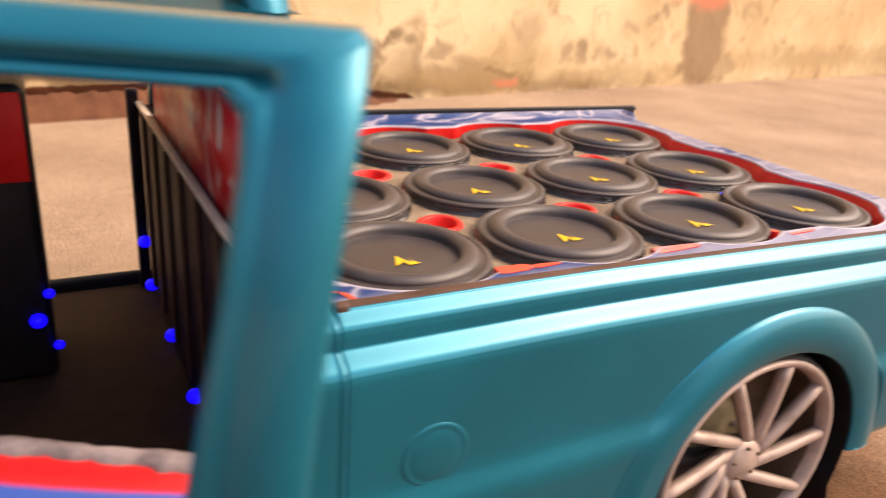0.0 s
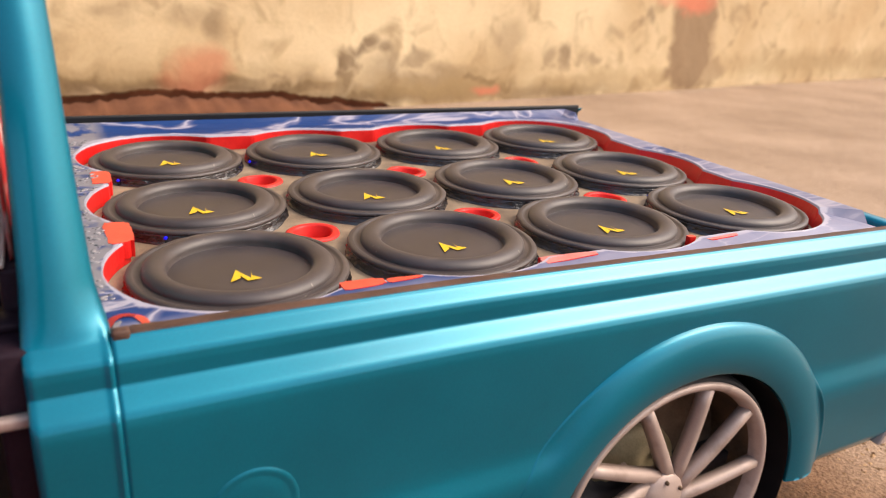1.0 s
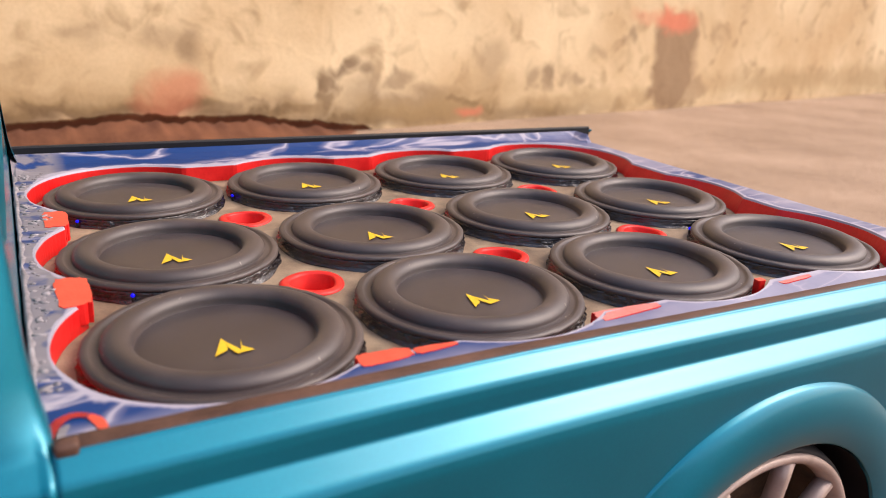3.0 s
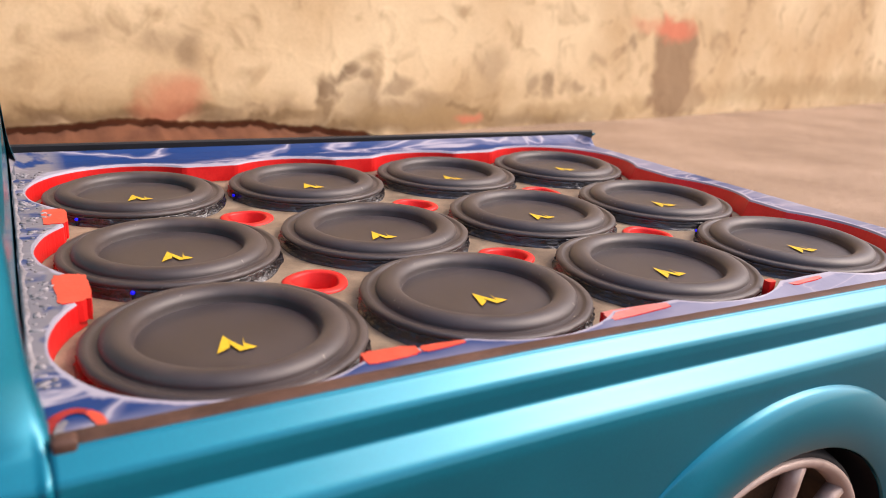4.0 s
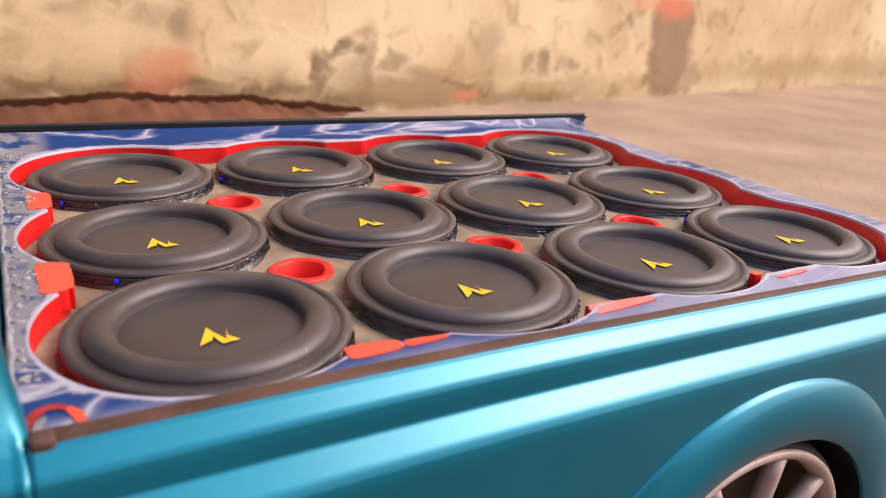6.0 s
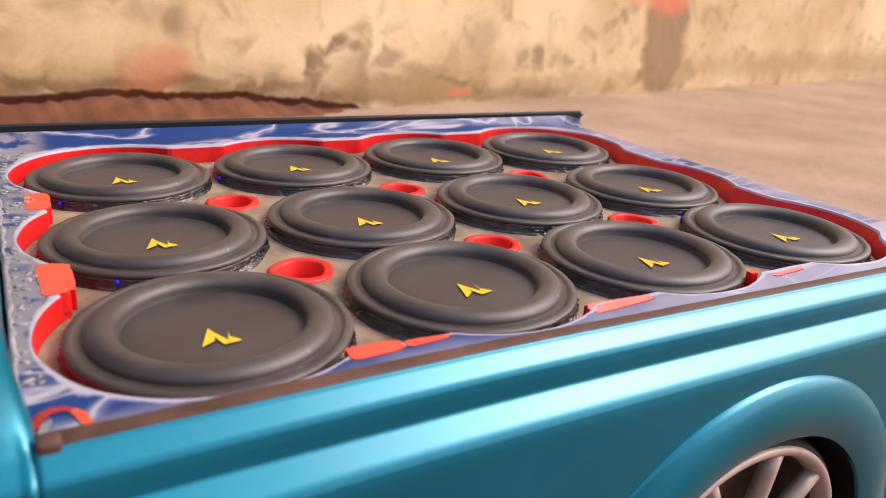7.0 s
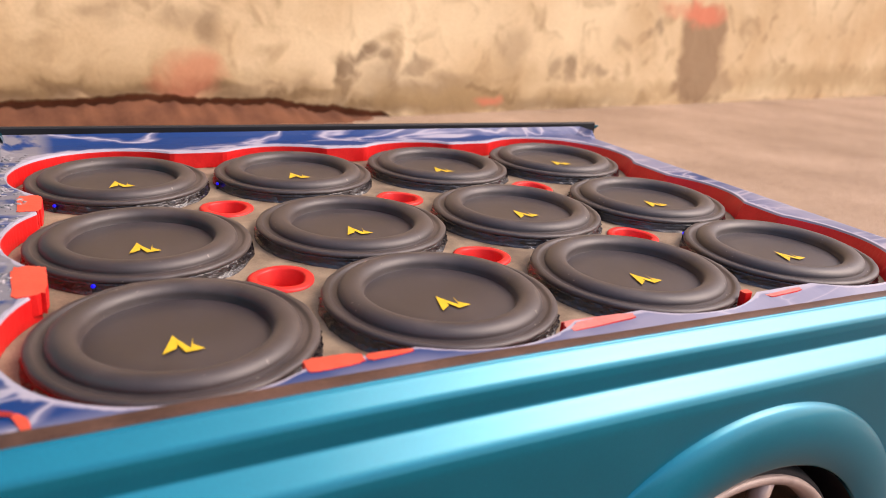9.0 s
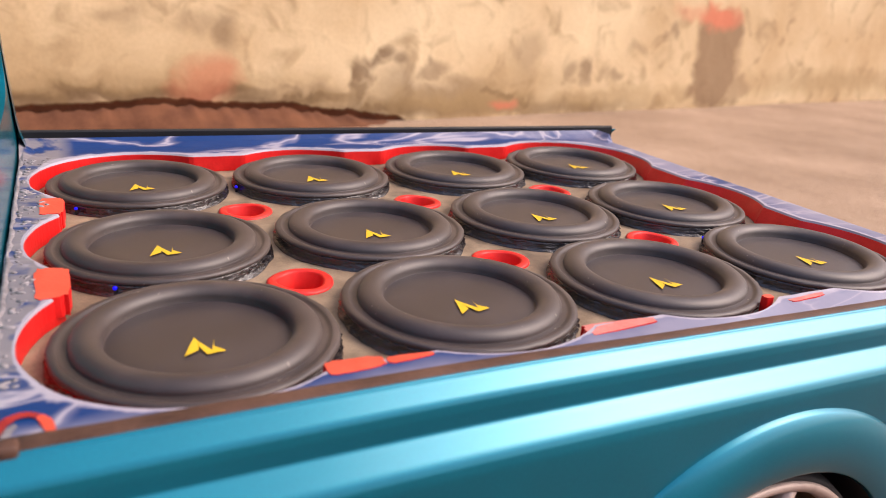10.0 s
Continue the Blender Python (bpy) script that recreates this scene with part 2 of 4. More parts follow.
# ---- ground and wall ----
SLOPE, GROUND = -0.016, -0.0190
WALL_A, WALL_SLOPE = 1.50, 0.135
def ground_material():
    m = bpy.data.materials.new("sandy_concrete")
    m.use_nodes = True
    n, l = m.node_tree.nodes, m.node_tree.links
    b = n["Principled BSDF"]
    tc = n.new("ShaderNodeTexCoord")
    outs = []
    for s, d in ((3.0, 6), (38.0, 5), (420.0, 3)):
        k = n.new("ShaderNodeTexNoise")
        k.inputs["Scale"].default_value, k.inputs["Detail"].default_value = s, d
        l.new(tc.outputs["Object"], k.inputs["Vector"])
        outs.append(k.outputs[0])
    r = n.new("ShaderNodeValToRGB")
    r.color_ramp.elements[0].position, r.color_ramp.elements[0].color = 0.3, (0.33, 0.23, 0.15, 1)
    r.color_ramp.elements[1].position, r.color_ramp.elements[1].color = 0.7, (0.51, 0.375, 0.265, 1)
    l.new(outs[0], r.inputs[0])
    r2 = n.new("ShaderNodeValToRGB")
    r2.color_ramp.elements[0].position, r2.color_ramp.elements[0].color = 0.3, (0.76, 0.74, 0.71, 1)
    r2.color_ramp.elements[1].position, r2.color_ramp.elements[1].color = 0.66, (1.0, 1.0, 1.0, 1)
    l.new(outs[1], r2.inputs[0])
    r3 = n.new("ShaderNodeValToRGB")
    r3.color_ramp.elements[0].position, r3.color_ramp.elements[0].color = 0.35, (0.42, 0.36, 0.30, 1)
    r3.color_ramp.elements[1].position, r3.color_ramp.elements[1].color = 0.62, (1.0, 1.0, 1.0, 1)
    l.new(outs[2], r3.inputs[0])
    prev = r.outputs[0]
    for q in (r2, r3):
        mx = n.new("ShaderNodeMix")
        mx.data_type, mx.blend_type = "RGBA", "MULTIPLY"
        mx.inputs["Factor"].default_value = 0.5 if q is r2 else 0.75
        l.new(prev, mx.inputs["A"])
        l.new(q.outputs[0], mx.inputs["B"])
        prev = mx.outputs["Result"]
    # brown sand by the wheel, spread wider to darken the teal side's reflection
    off = n.new("ShaderNodeVectorMath")
    off.operation = "DISTANCE"
    off.inputs[1].default_value = (0.05, -0.95, 0)
    l.new(tc.outputs["Object"], off.inputs[0])
    wob = n.new("ShaderNodeMath")
    wob.operation = "MULTIPLY_ADD"
    wob.inputs[1].default_value = 1.1
    l.new(outs[0], wob.inputs[0])
    l.new(off.outputs["Value"], wob.inputs[2])
    patch = n.new("ShaderNodeMapRange")
    patch.inputs["From Min"].default_value, patch.inputs["From Max"].default_value = 1.85, 1.45
    patch.inputs["To Max"].default_value = 0.95
    l.new(wob.outputs[0], patch.inputs[0])
    sand = n.new("ShaderNodeMix")
    sand.data_type, sand.blend_type = "RGBA", "MULTIPLY"
    sand.inputs["B"].default_value = (0.40, 0.225, 0.085, 1)
    l.new(patch.outputs[0], sand.inputs["Factor"])
    l.new(prev, sand.inputs["A"])
    l.new(sand.outputs["Result"], b.inputs["Base Color"])
    b.inputs["Roughness"].default_value = 0.9
    bp = n.new("ShaderNodeBump")
    bp.inputs["Strength"].default_value, bp.inputs["Distance"].default_value = 1.0, 0.003
    l.new(outs[2], bp.inputs["Height"])
    l.new(bp.outputs[0], b.inputs["Normal"])
    return m


def ground():
    bm = bmesh.new()
    near = [-120, -40, -12, -5, -3] + [i * 0.05 - 2 for i in range(121)] + [5, 8, 14, 40, 120]
    far = [-120, -40, -12, -5, -2.5] + [i * 0.05 - 1.5 for i in range(81)] + [3, 5, 12, 40, 120]
    grid = [[bm.verts.new((x, y, GROUND + SLOPE * max(-3, min(6, y)) + (0.004 * noise.noise(Vector((x * 2.1, y * 2.1, 0))) + 0.0012 * noise.noise(Vector((x * 14, y * 14, 3))) - 0.0015 if abs(x) < 6 and abs(y) < 4 else 0))) for x in near] for y in far]
    for r, s in zip(grid, grid[1:]):
        for i in range(len(near) - 1):
            bm.faces.new((r[i], r[i + 1], s[i + 1], s[i]))
    ob = part("ground", bm, ground_material(), None)
    tagged(ob, "rough sandy concrete yard floor, worn and stained", "ground", kind="structure")


ground()

# stains on the plaster: along the wall, height, half sizes, strength
DARK = [(0.612, 0.04, 0.022, 0.04, 0.7), (0.63, 0.085, 0.022, 0.03, 0.7), (0.66, 0.118, 0.035, 0.02, 0.7), (0.70, 0.125, 0.03, 0.018, 0.7), (0.75, 0.11, 0.035, 0.018, 0.6), (0.84, 0.09, 0.05, 0.018, 0.5),
        (0.75, 0.05, 0.10, 0.045, 0.4), (0.90, 0.025, 0.16, 0.045, 0.55), (0.86, -0.01, 0.28, 0.035, 0.7), (1.06, 0.030, 0.05, 0.012, 0.8), (1.12, 0.02, 0.045, 0.013, 0.9), (1.19, -0.003, 0.04, 0.013, 0.85),
        (1.18, 0.14, 0.05, 0.06, 0.3), (1.43, 0.095, 0.03, 0.035, 0.6), (1.365, 0.09, 0.03, 0.035, 0.45), (1.56, 0.07, 0.04, 0.022, 0.45), (0.26, 0.18, 0.035, 0.05, 0.5), (0.20, 0.20, 0.06, 0.03, 0.3), (0.04, 0.21, 0.05, 0.03, 0.3),
        (1.83, 0.215, 0.03, 0.03, 0.45), (1.66, 0.16, 0.05, 0.02, 0.3), (-0.06, 0.03, 0.06, 0.025, 0.7), (-0.05, 0.035, 0.25, 0.020, 0.8), (0.20, 0.036, 0.2, 0.017, 0.8), (0.45, 0.022, 0.15, 0.020, 0.8), (0.66, -0.015, 0.12, 0.018, 0.8), (0.5, 0.045, 0.05, 0.025, 0.4), (1.3, -0.028, 0.35, 0.02, 0.5)]
PILASTER = [(2.09, 0.19, 0.125, 0.12, 0.85), (2.095, 0.07, 0.13, 0.12, 0.85), (2.16, 0.02, 0.17, 0.05, 0.5)]
OCHRE = [(0.95, 0.0, 0.35, 0.040, 0.8), (0.05, 0.065, 0.45, 0.035, 0.55), (-0.2, 0.12, 0.25, 0.05, 0.35), (0.55, 0.02, 0.16, 0.035, 0.5), (2.95, 0.035, 0.62, 0.05, 0.6), (3.9, 0.03, 0.7, 0.065, 0.65), (1.5, 0.0, 0.35, 0.035, 0.6), (1.9, 0.0, 0.2, 0.03, 0.5), (1.15, 0.05, 0.2, 0.05, 0.4)]
PINK = [(0.225, 0.06, 0.075, 0.05, 0.55), (2.07, 0.275, 0.12, 0.042, 0.95), (1.92, 0.29, 0.09, 0.03, 0.4), (1.11, -0.012, 0.05, 0.016, 0.8)]


def plaster_material():
    m = bpy.data.materials.new("stained_cream_plaster")
    m.use_nodes = True
    n, l = m.node_tree.nodes, m.node_tree.links
    b = n["Principled BSDF"]
    tc = n.new("ShaderNodeTexCoord")

    def tex(s, d, dist=0.0):
        k = n.new("ShaderNodeTexNoise")
        k.inputs["Scale"].default_value, k.inputs["Detail"].default_value, k.inputs["Distortion"].default_value = s, d, dist
        l.new(tc.outputs["Object"], k.inputs["Vector"])
        return k

    def ramp(src, p0, c0, p1, c1):
        r = n.new("ShaderNodeValToRGB")
        r.color_ramp.elements[0].position, r.color_ramp.elements[0].color = p0, (*c0, 1)
        r.color_ramp.elements[1].position, r.color_ramp.elements[1].color = p1, (*c1, 1)
        l.new(src, r.inputs[0])
        return r.outputs[0]

    def mix(a, bcol, f):
        mx = n.new("ShaderNodeMix")
        mx.data_type = "RGBA"
        l.new(f, mx.inputs["Factor"])
        l.new(a, mx.inputs["A"])
        mx.inputs["B"].default_value = (*bcol, 1)
        return mx.outputs["Result"]

    big, mid, fine = tex(2.2, 5), tex(11, 6, 0.6), tex(160, 3)
    col = ramp(big.outputs[0], 0.34, (0.52, 0.36, 0.185), 0.64, (0.71, 0.56, 0.34))
    warp = n.new("ShaderNodeVectorMath")
    warp.operation = "MULTIPLY_ADD"
    warp.inputs[1].default_value = (0.14, 0, 0.12)
    l.new(mid.outputs["Color"], warp.inputs[0])
    sh = n.new("ShaderNodeVectorMath")
    sh.inputs[1].default_value = (-0.07, 0, -0.06)
    l.new(tc.outputs["Object"], sh.inputs[0])
    l.new(sh.outputs[0], warp.inputs[2])

    def blobs(rows, sharp):
        total = None
        for u, z, ru, rz, s in rows:
            d = n.new("ShaderNodeVectorMath")
            d.operation = "SUBTRACT"
            d.inputs[1].default_value = (u, 0, z)
            l.new(warp.outputs[0], d.inputs[0])
            q = n.new("ShaderNodeVectorMath")
            q.operation = "MULTIPLY"
            q.inputs[1].default_value = (1 / ru, 0, 1 / rz)
            l.new(d.outputs[0], q.inputs[0])
            le = n.new("ShaderNodeVectorMath")
            le.operation = "LENGTH"
            l.new(q.outputs[0], le.inputs[0])
            mr = n.new("ShaderNodeMapRange")
            mr.inputs["From Min"].default_value, mr.inputs["From Max"].default_value = 1 + sharp, 1 - sharp
            mr.inputs["To Max"].default_value = s
            l.new(le.outputs["Value"], mr.inputs[0])
            if total:
                mx = n.new("ShaderNodeMath")
                mx.operation = "MAXIMUM"
                l.new(total, mx.inputs[0])
                l.new(mr.outputs[0], mx.inputs[1])
                total = mx.outputs[0]
            else:
                total = mr.outputs[0]
        return total

    spots = n.new("ShaderNodeMath")
    spots.operation = "MULTIPLY"
    spots.inputs[1].default_value = 0.60
    l.new(ramp(mid.outputs[0], 0.54, (0, 0, 0), 0.70, (1, 1, 1)), spots.inputs[0])
    col = mix(col, (0.27, 0.17, 0.075), spots.outputs[0])
    col = mix(col, (0.095, 0.045, 0.016), blobs(DARK, 0.50))
    col = mix(col, (0.33, 0.22, 0.095), blobs(OCHRE, 0.55))
    col = mix(col, (0.25, 0.155, 0.08), blobs(PILASTER, 0.16))
    col = mix(col, (0.60, 0.19, 0.10), blobs(PINK, 0.45))
    g = n.new("ShaderNodeMix")
    g.data_type, g.blend_type = "RGBA", "MULTIPLY"
    g.inputs["Factor"].default_value = 0.25
    l.new(col, g.inputs["A"])
    l.new(ramp(fine.outputs[0], 0.35, (0.7, 0.68, 0.64), 0.6, (1, 1, 1)), g.inputs["B"])
    l.new(g.outputs["Result"], b.inputs["Base Color"])
    b.inputs["Roughness"].default_value = 0.85
    bp = n.new("ShaderNodeBump")
    bp.inputs["Strength"].default_value, bp.inputs["Distance"].default_value = 0.6, 0.006
    l.new(mid.outputs[0], bp.inputs["Height"])
    l.new(bp.outputs[0], b.inputs["Normal"])
    return m


def broken_foot(x):
    """Height of the lower edge of the plaster along the wall."""
    marks = [(-2.0, 0.020), (-0.12, 0.018), (0.0, 0.020), (0.13, 0.027), (0.27, 0.012), (0.41, 0.010), (0.54, -0.010), (0.74, -0.034), (0.82, -0.075), (12, -0.15)]
    for (a, p), (b, q) in zip(marks, marks[1:]):
        if x <= b:
            z = p + (q - p) * smoothstep(a, b, x)
            break
    return z + (0.004 * noise.noise(Vector((x * 9, 1, 0))) + 0.0055 * noise.noise(Vector((x * 31, 4, 0))) + 0.004 * noise.noise(Vector((x * 77, 2, 0))) if x < 0.8 else 0)


def wall():
    """Masonry core, with a coat of plaster that has broken off along part of its foot."""
    turn = Matrix.Translation((0, WALL_A, 0)) @ Matrix.Rotation(math.atan(WALL_SLOPE), 4, "Z")
    core = part("wall_north", box(-8, 12, 0.0, 0.15, -0.2, 2.4), material("red_clay_masonry", (0.13, 0.042, 0.018), (0.28, 0.105, 0.050), 0.9, 0, 0, 12, 160, 0.8), None)
    core.matrix_world = turn
    tagged(core, "old rendered yard wall of red clay masonry", "wall", kind="structure")
    bm = bmesh.new()
    xs = [-8, -4] + [i * 0.02 - 2 for i in range(80)] + [i * 0.006 - 0.4 for i in range(201)] + [0.82 + i * 0.02 for i in range(160)] + [5, 8, 12]
    rows = []
    for x in xs:
        foot = broken_foot(x)
        col = []
        for k in range(24):
            z = foot + (2.4 - foot) * (k / 23) ** 2
            out = 0.004 + 0.009 * smoothstep(0, 0.05, z - foot) + 0.004 * noise.noise(Vector((x * 3, z * 3, 7))) + 0.0015 * noise.noise(Vector((x * 16, z * 16, 2)))
            col.append(bm.verts.new((x, -out, z)))
        rows.append([bm.verts.new((x, 0.001, foot + 0.004))] + col)
    for a, c in zip(rows, rows[1:]):
        for i in range(len(a) - 1):
            bm.faces.new((a[i], c[i], c[i + 1], a[i + 1]))
    coat = part("wall_plaster", bm, plaster_material(), None)
    coat.matrix_world = turn
    tagged(coat, "cream wall plaster with brown damp stains, broken off at its foot", "wall plaster", kind="structure")


wall()


def earth_bank():
    """Low bank of washed-down red earth along the foot of the wall where the plaster is gone."""
    bm = bmesh.new()
    rows = []
    for i in range(301):
        x = -2.0 + i * 0.01
        fade = 1 - smoothstep(0.55, 0.90, x)
        top = broken_foot(x) - 0.014 + 0.008 * noise.noise(Vector((x * 21, 9, 0))) + 0.006 * noise.noise(Vector((x * 52, 9, 4)))
        low = GROUND + SLOPE * (WALL_A + WALL_SLOPE * x) - 0.008
        top = low + (top - low) * fade
        col = []
        for k in range(9):
            s = k / 8
            reach = 0.004 + (0.085 + 0.03 * noise.noise(Vector((x * 4, 3, 5)))) * s
            z = low + (top - low) * (1 - s) ** 0.8 + 0.003 * fade * noise.noise(Vector((x * 26, s * 4, 1)))
            col.append(bm.verts.new((x, -reach, z)))
        rows.append(col)
    for a, c in zip(rows, rows[1:]):
        for k in range(8):
            bm.faces.new((a[k], c[k], c[k + 1], a[k + 1]))
    ob = part("earth_bank", bm, material("red_earth", (0.075, 0.026, 0.011), (0.165, 0.066, 0.030), 0.95, 0, 0, 14, 220, 0.9), None)
    ob.matrix_world = Matrix.Translation((0, WALL_A, 0)) @ Matrix.Rotation(math.atan(WALL_SLOPE), 4, "Z")
    tagged(ob, "low bank of reddish earth along the foot of the wall", "earth bank", kind="structure")


earth_bank()


def grit():
    """Loose sand grains and small stones on the concrete beside the truck."""
    rng = random.Random(5)
    verts, faces = [], []
    shape = [(1, 0, 0), (0, 1, 0), (-1, 0, 0), (0, -1, 0), (0, 0, 0.8), (0, 0, -0.5)]
    tri = [(0, 1, 4), (1, 2, 4), (2, 3, 4), (3, 0, 4), (1, 0, 5), (2, 1, 5), (3, 2, 5), (0, 3, 5)]
    for i in range(9000):
        x, y = rng.uniform(0.17, 0.85), rng.uniform(-0.42, 0.02) if i < 7600 else rng.uniform(-0.42, 0.9)
        if y > -0.15 and x < 0.40:
            continue
        r = 0.0008 + 0.0017 * rng.random() ** 3
        z = GROUND + SLOPE * y + 0.004 * noise.noise(Vector((x * 2.1, y * 2.1, 0))) + 0.0012 * noise.noise(Vector((x * 14, y * 14, 3))) - 0.0015
        t, b = rng.uniform(0, 6.3), len(verts)
        for p in shape:
            q = r * rng.uniform(0.7, 1.25)
            verts.append((x + q * (p[0] * math.cos(t) - p[1] * math.sin(t)), y + q * (p[0] * math.sin(t) + p[1] * math.cos(t)), z + q * p[2]))
        faces += [tuple(b + k for k in f) for f in tri]
    me = bpy.data.meshes.new("sand_grit")
    me.from_pydata(verts, [], faces)
    m = bpy.data.materials.new("sand_grains")
    m.use_nodes = True
    n, l = m.node_tree.nodes, m.node_tree.links
    geo, ramp = n.new("ShaderNodeNewGeometry"), n.new("ShaderNodeValToRGB")
    ramp.color_ramp.elements[0].color = (0.12, 0.055, 0.02, 1)
    ramp.color_ramp.elements[1].color = (0.66, 0.42, 0.21, 1)
    l.new(geo.outputs["Random Per Island"], ramp.inputs[0])
    l.new(ramp.outputs[0], n["Principled BSDF"].inputs["Base Color"])
    n["Principled BSDF"].inputs["Roughness"].default_value = 0.8
    me.materials.append(m)
    tagged(new("sand_grit", me), "loose brown sand grains on the concrete", "sand", kind="stuff")


grit()


# ---- the model truck ----
truck = thing("model_pickup_truck", "lowered handmade model pickup truck in teal paint, one door open", "model truck")


def side_profile(z):
    """How far the near bed side stands out (towards minus y) at a height: rolled rail, hollow band, crease, flat panel, sill."""
    pts = [(0.047, 0.136), (0.055, 0.1405), (0.100, 0.1430), (0.106, 0.1427), (0.110, 0.1419), (0.1145, 0.1404), (0.119, 0.1391), (0.124, 0.1386), (0.130, 0.1386), (0.165, 0.1387), (0.1740, 0.1387)]
    # below the crease the panel first leans in a little, then breaks into a narrow sloping face; the rail above it is shaped alike
    pts += [(0.1800, 0.1386), (0.1830, 0.1380), (0.1850, 0.1370), (0.1862, 0.1359), (0.1872, 0.1345), (0.1897, 0.1308), (0.1908, 0.1293), (0.1912, 0.1288)]
    pts += [(0.1970, 0.1288), (0.2000, 0.1284), (0.2017, 0.1275), (0.2028, 0.1261), (0.2057, 0.1221), (0.2066, 0.1215), (RAIL, 0.1213)]
    for (z0, a), (z1, b) in zip(pts, pts[1:]):
        if z <= z1:
            t = (z - z0) / (z1 - z0)
            return a + (b - a) * t
    return pts[-1][1]


def rail_drop(x):
    """How far the near rail has sunk towards the tail."""
    return 0.0265 * 0.02 * math.log(1 + math.exp((x - 0.02) / 0.02))


HEIGHTS = [0.047 + i * 0.0019 for i in range(71)] + [0.1812 + i * 0.0006 for i in range(42)] + [0.2063, RAIL]


def side_at(x, z):
    """The near bed side with the flare round the wheel: a rounded bead that swells out and ends in a small step."""
    y = side_profile(z)
    r = math.hypot(x - ARCH_X, z - ARCH_Z)
    d = (r - ARCH) / (FLARE + (0.0040 if x < ARCH_X else 0.0010) * (1 - max(0, (z - ARCH_Z) / max(r, 1e-6))))
    if d < 1.0 and z < 0.186:
        soft = smoothstep(-0.03, -0.10, x - ARCH_X)
        base = 0.1386 + (y - 0.1386) * smoothstep(0.86 - 0.5 * soft, 1.0, d)
        bead = (1 - ((d - 0.42) / 0.58) ** 2) ** 0.62 if d > 0.42 else 1 - 0.35 * ((0.42 - d) / 0.42) ** 2
        y = base + 0.0066 * (bead * (1 - soft) + soft * smoothstep(1.0, 0.40, d) * (1 - 0.25 * max(0, 0.4 - d)))
    return y


def bed_side(name, mirror):
    heights, steps = HEIGHTS, 110 if mirror else 290
    xs = [BED_X0 + (BED_X1 - BED_X0) * i / steps for i in range(steps + 1)]
    bm = bmesh.new()
    grid = [[bm.verts.new((x, -side_profile(z), z)) for x in xs] for z in heights]
    for j in range(len(heights) - 1):
        for i in range(steps):
            if math.hypot((xs[i] + xs[i + 1]) / 2 - ARCH_X, (heights[j] + heights[j + 1]) / 2 - ARCH_Z) > ARCH:
                bm.faces.new((grid[j][i], grid[j][i + 1], grid[j + 1][i + 1], grid[j + 1][i]))
    bmesh.ops.delete(bm, geom=[v for v in bm.verts if not v.link_faces], context="VERTS")
    for v in bm.verts:
        r = math.hypot(v.co.x - ARCH_X, v.co.z - ARCH_Z)
        if v.is_boundary and r < ARCH + 0.004:
            f = ARCH / r
            v.co.x, v.co.z = ARCH_X + (v.co.x - ARCH_X) * f, max(0.047, ARCH_Z + (v.co.z - ARCH_Z) * f)
            v.co.y = -side_profile(v.co.z)
    if not mirror:
        for v in bm.verts:
            v.co.z -= rail_drop(v.co.x) * smoothstep(0.125, 0.178, v.co.z)
    # returns: over the rail, round the wheel arch and under the sill
    edge = [e for e in bm.edges if e.is_boundary]
    made = bmesh.ops.extrude_edge_only(bm, edges=edge)
    for v in made["geom"]:
        if isinstance(v, bmesh.types.BMVert):
            top = v.co.z > RAIL - 0.0005 - (0 if mirror else rail_drop(v.co.x))
            v.co.y += 0.0003 if top else 0.0012
            if top:
                v.co.z -= 0.0005
    bmesh.ops.delete(bm, geom=[v for v in bm.verts if not v.link_faces], context="VERTS")
    if mirror:
        for v in bm.verts:
            v.co.y = NEAR_Y + FAR_Y - v.co.y + 0.004
    return part(name, bm, teal, truck)


bed_side("bed_side", False)
bed_side("bed_side", True)


def arch_flare(mirror):
    """The swollen lip round the wheel, laid over the side panel as rings."""
    bm = bmesh.new()
    rows = []
    for i in range(121):
        t = radians(-6.6 + 193.2 * i / 120)
        wide = FLARE + (0.0040 if math.cos(t) < 0 else 0.0010) * (1 - max(0, math.sin(t)))
        row = []
        for k in range(-2, 41):
            d = max(0.0, min(1.0, k / 40))
            r = ARCH + wide * d
            x, z = ARCH_X + r * math.cos(t), max(0.0475, ARCH_Z + r * math.sin(t))
            y = side_at(x, z) + 0.0004 - (0.006 if k == -2 else 0.0012 if k == -1 else 0.0009 if k == 40 else 0.0)
            y = max(y, side_profile(z) - 0.006)
            if mirror:
                y = -(NEAR_Y + FAR_Y + 0.004) - y
            row.append(bm.verts.new((x + (0.0006 * math.cos(t) if k == -1 else 0), -y, z)))
        rows.append(row)
    for p, q in zip(rows, rows[1:]):
        for k in range(len(p) - 1):
            bm.faces.new((p[k], p[k + 1], q[k + 1], q[k]))
    part("wheel_arch_flare", bm, teal, truck)


arch_flare(False)
arch_flare(True)


def arch_liner(y0, y1):
    bm = bmesh.new()
    a, b = [], []
    r = ARCH - 0.0006
    for k in range(43):
        t = math.radians(-20 + 220 * (k - 1) / 40)
        x, z = ARCH_X + r * math.cos(t), ARCH_Z + r * math.sin(t)
        if k in (0, 42):
            # mud flap that hangs from each end of the liner
            x, z = ARCH_X + (r + 0.003) * (1 if k == 0 else -1), GROUND + 0.006
        a.append(bm.verts.new((x, y0, z)))
        b.append(bm.verts.new((x, y1, z)))
    for i in range(42):
        bm.faces.new((a[i], a[i + 1], b[i + 1], b[i]))
    bm.faces.new(b)
    return part("wheel_arch_liner", bm, inside_black, truck)


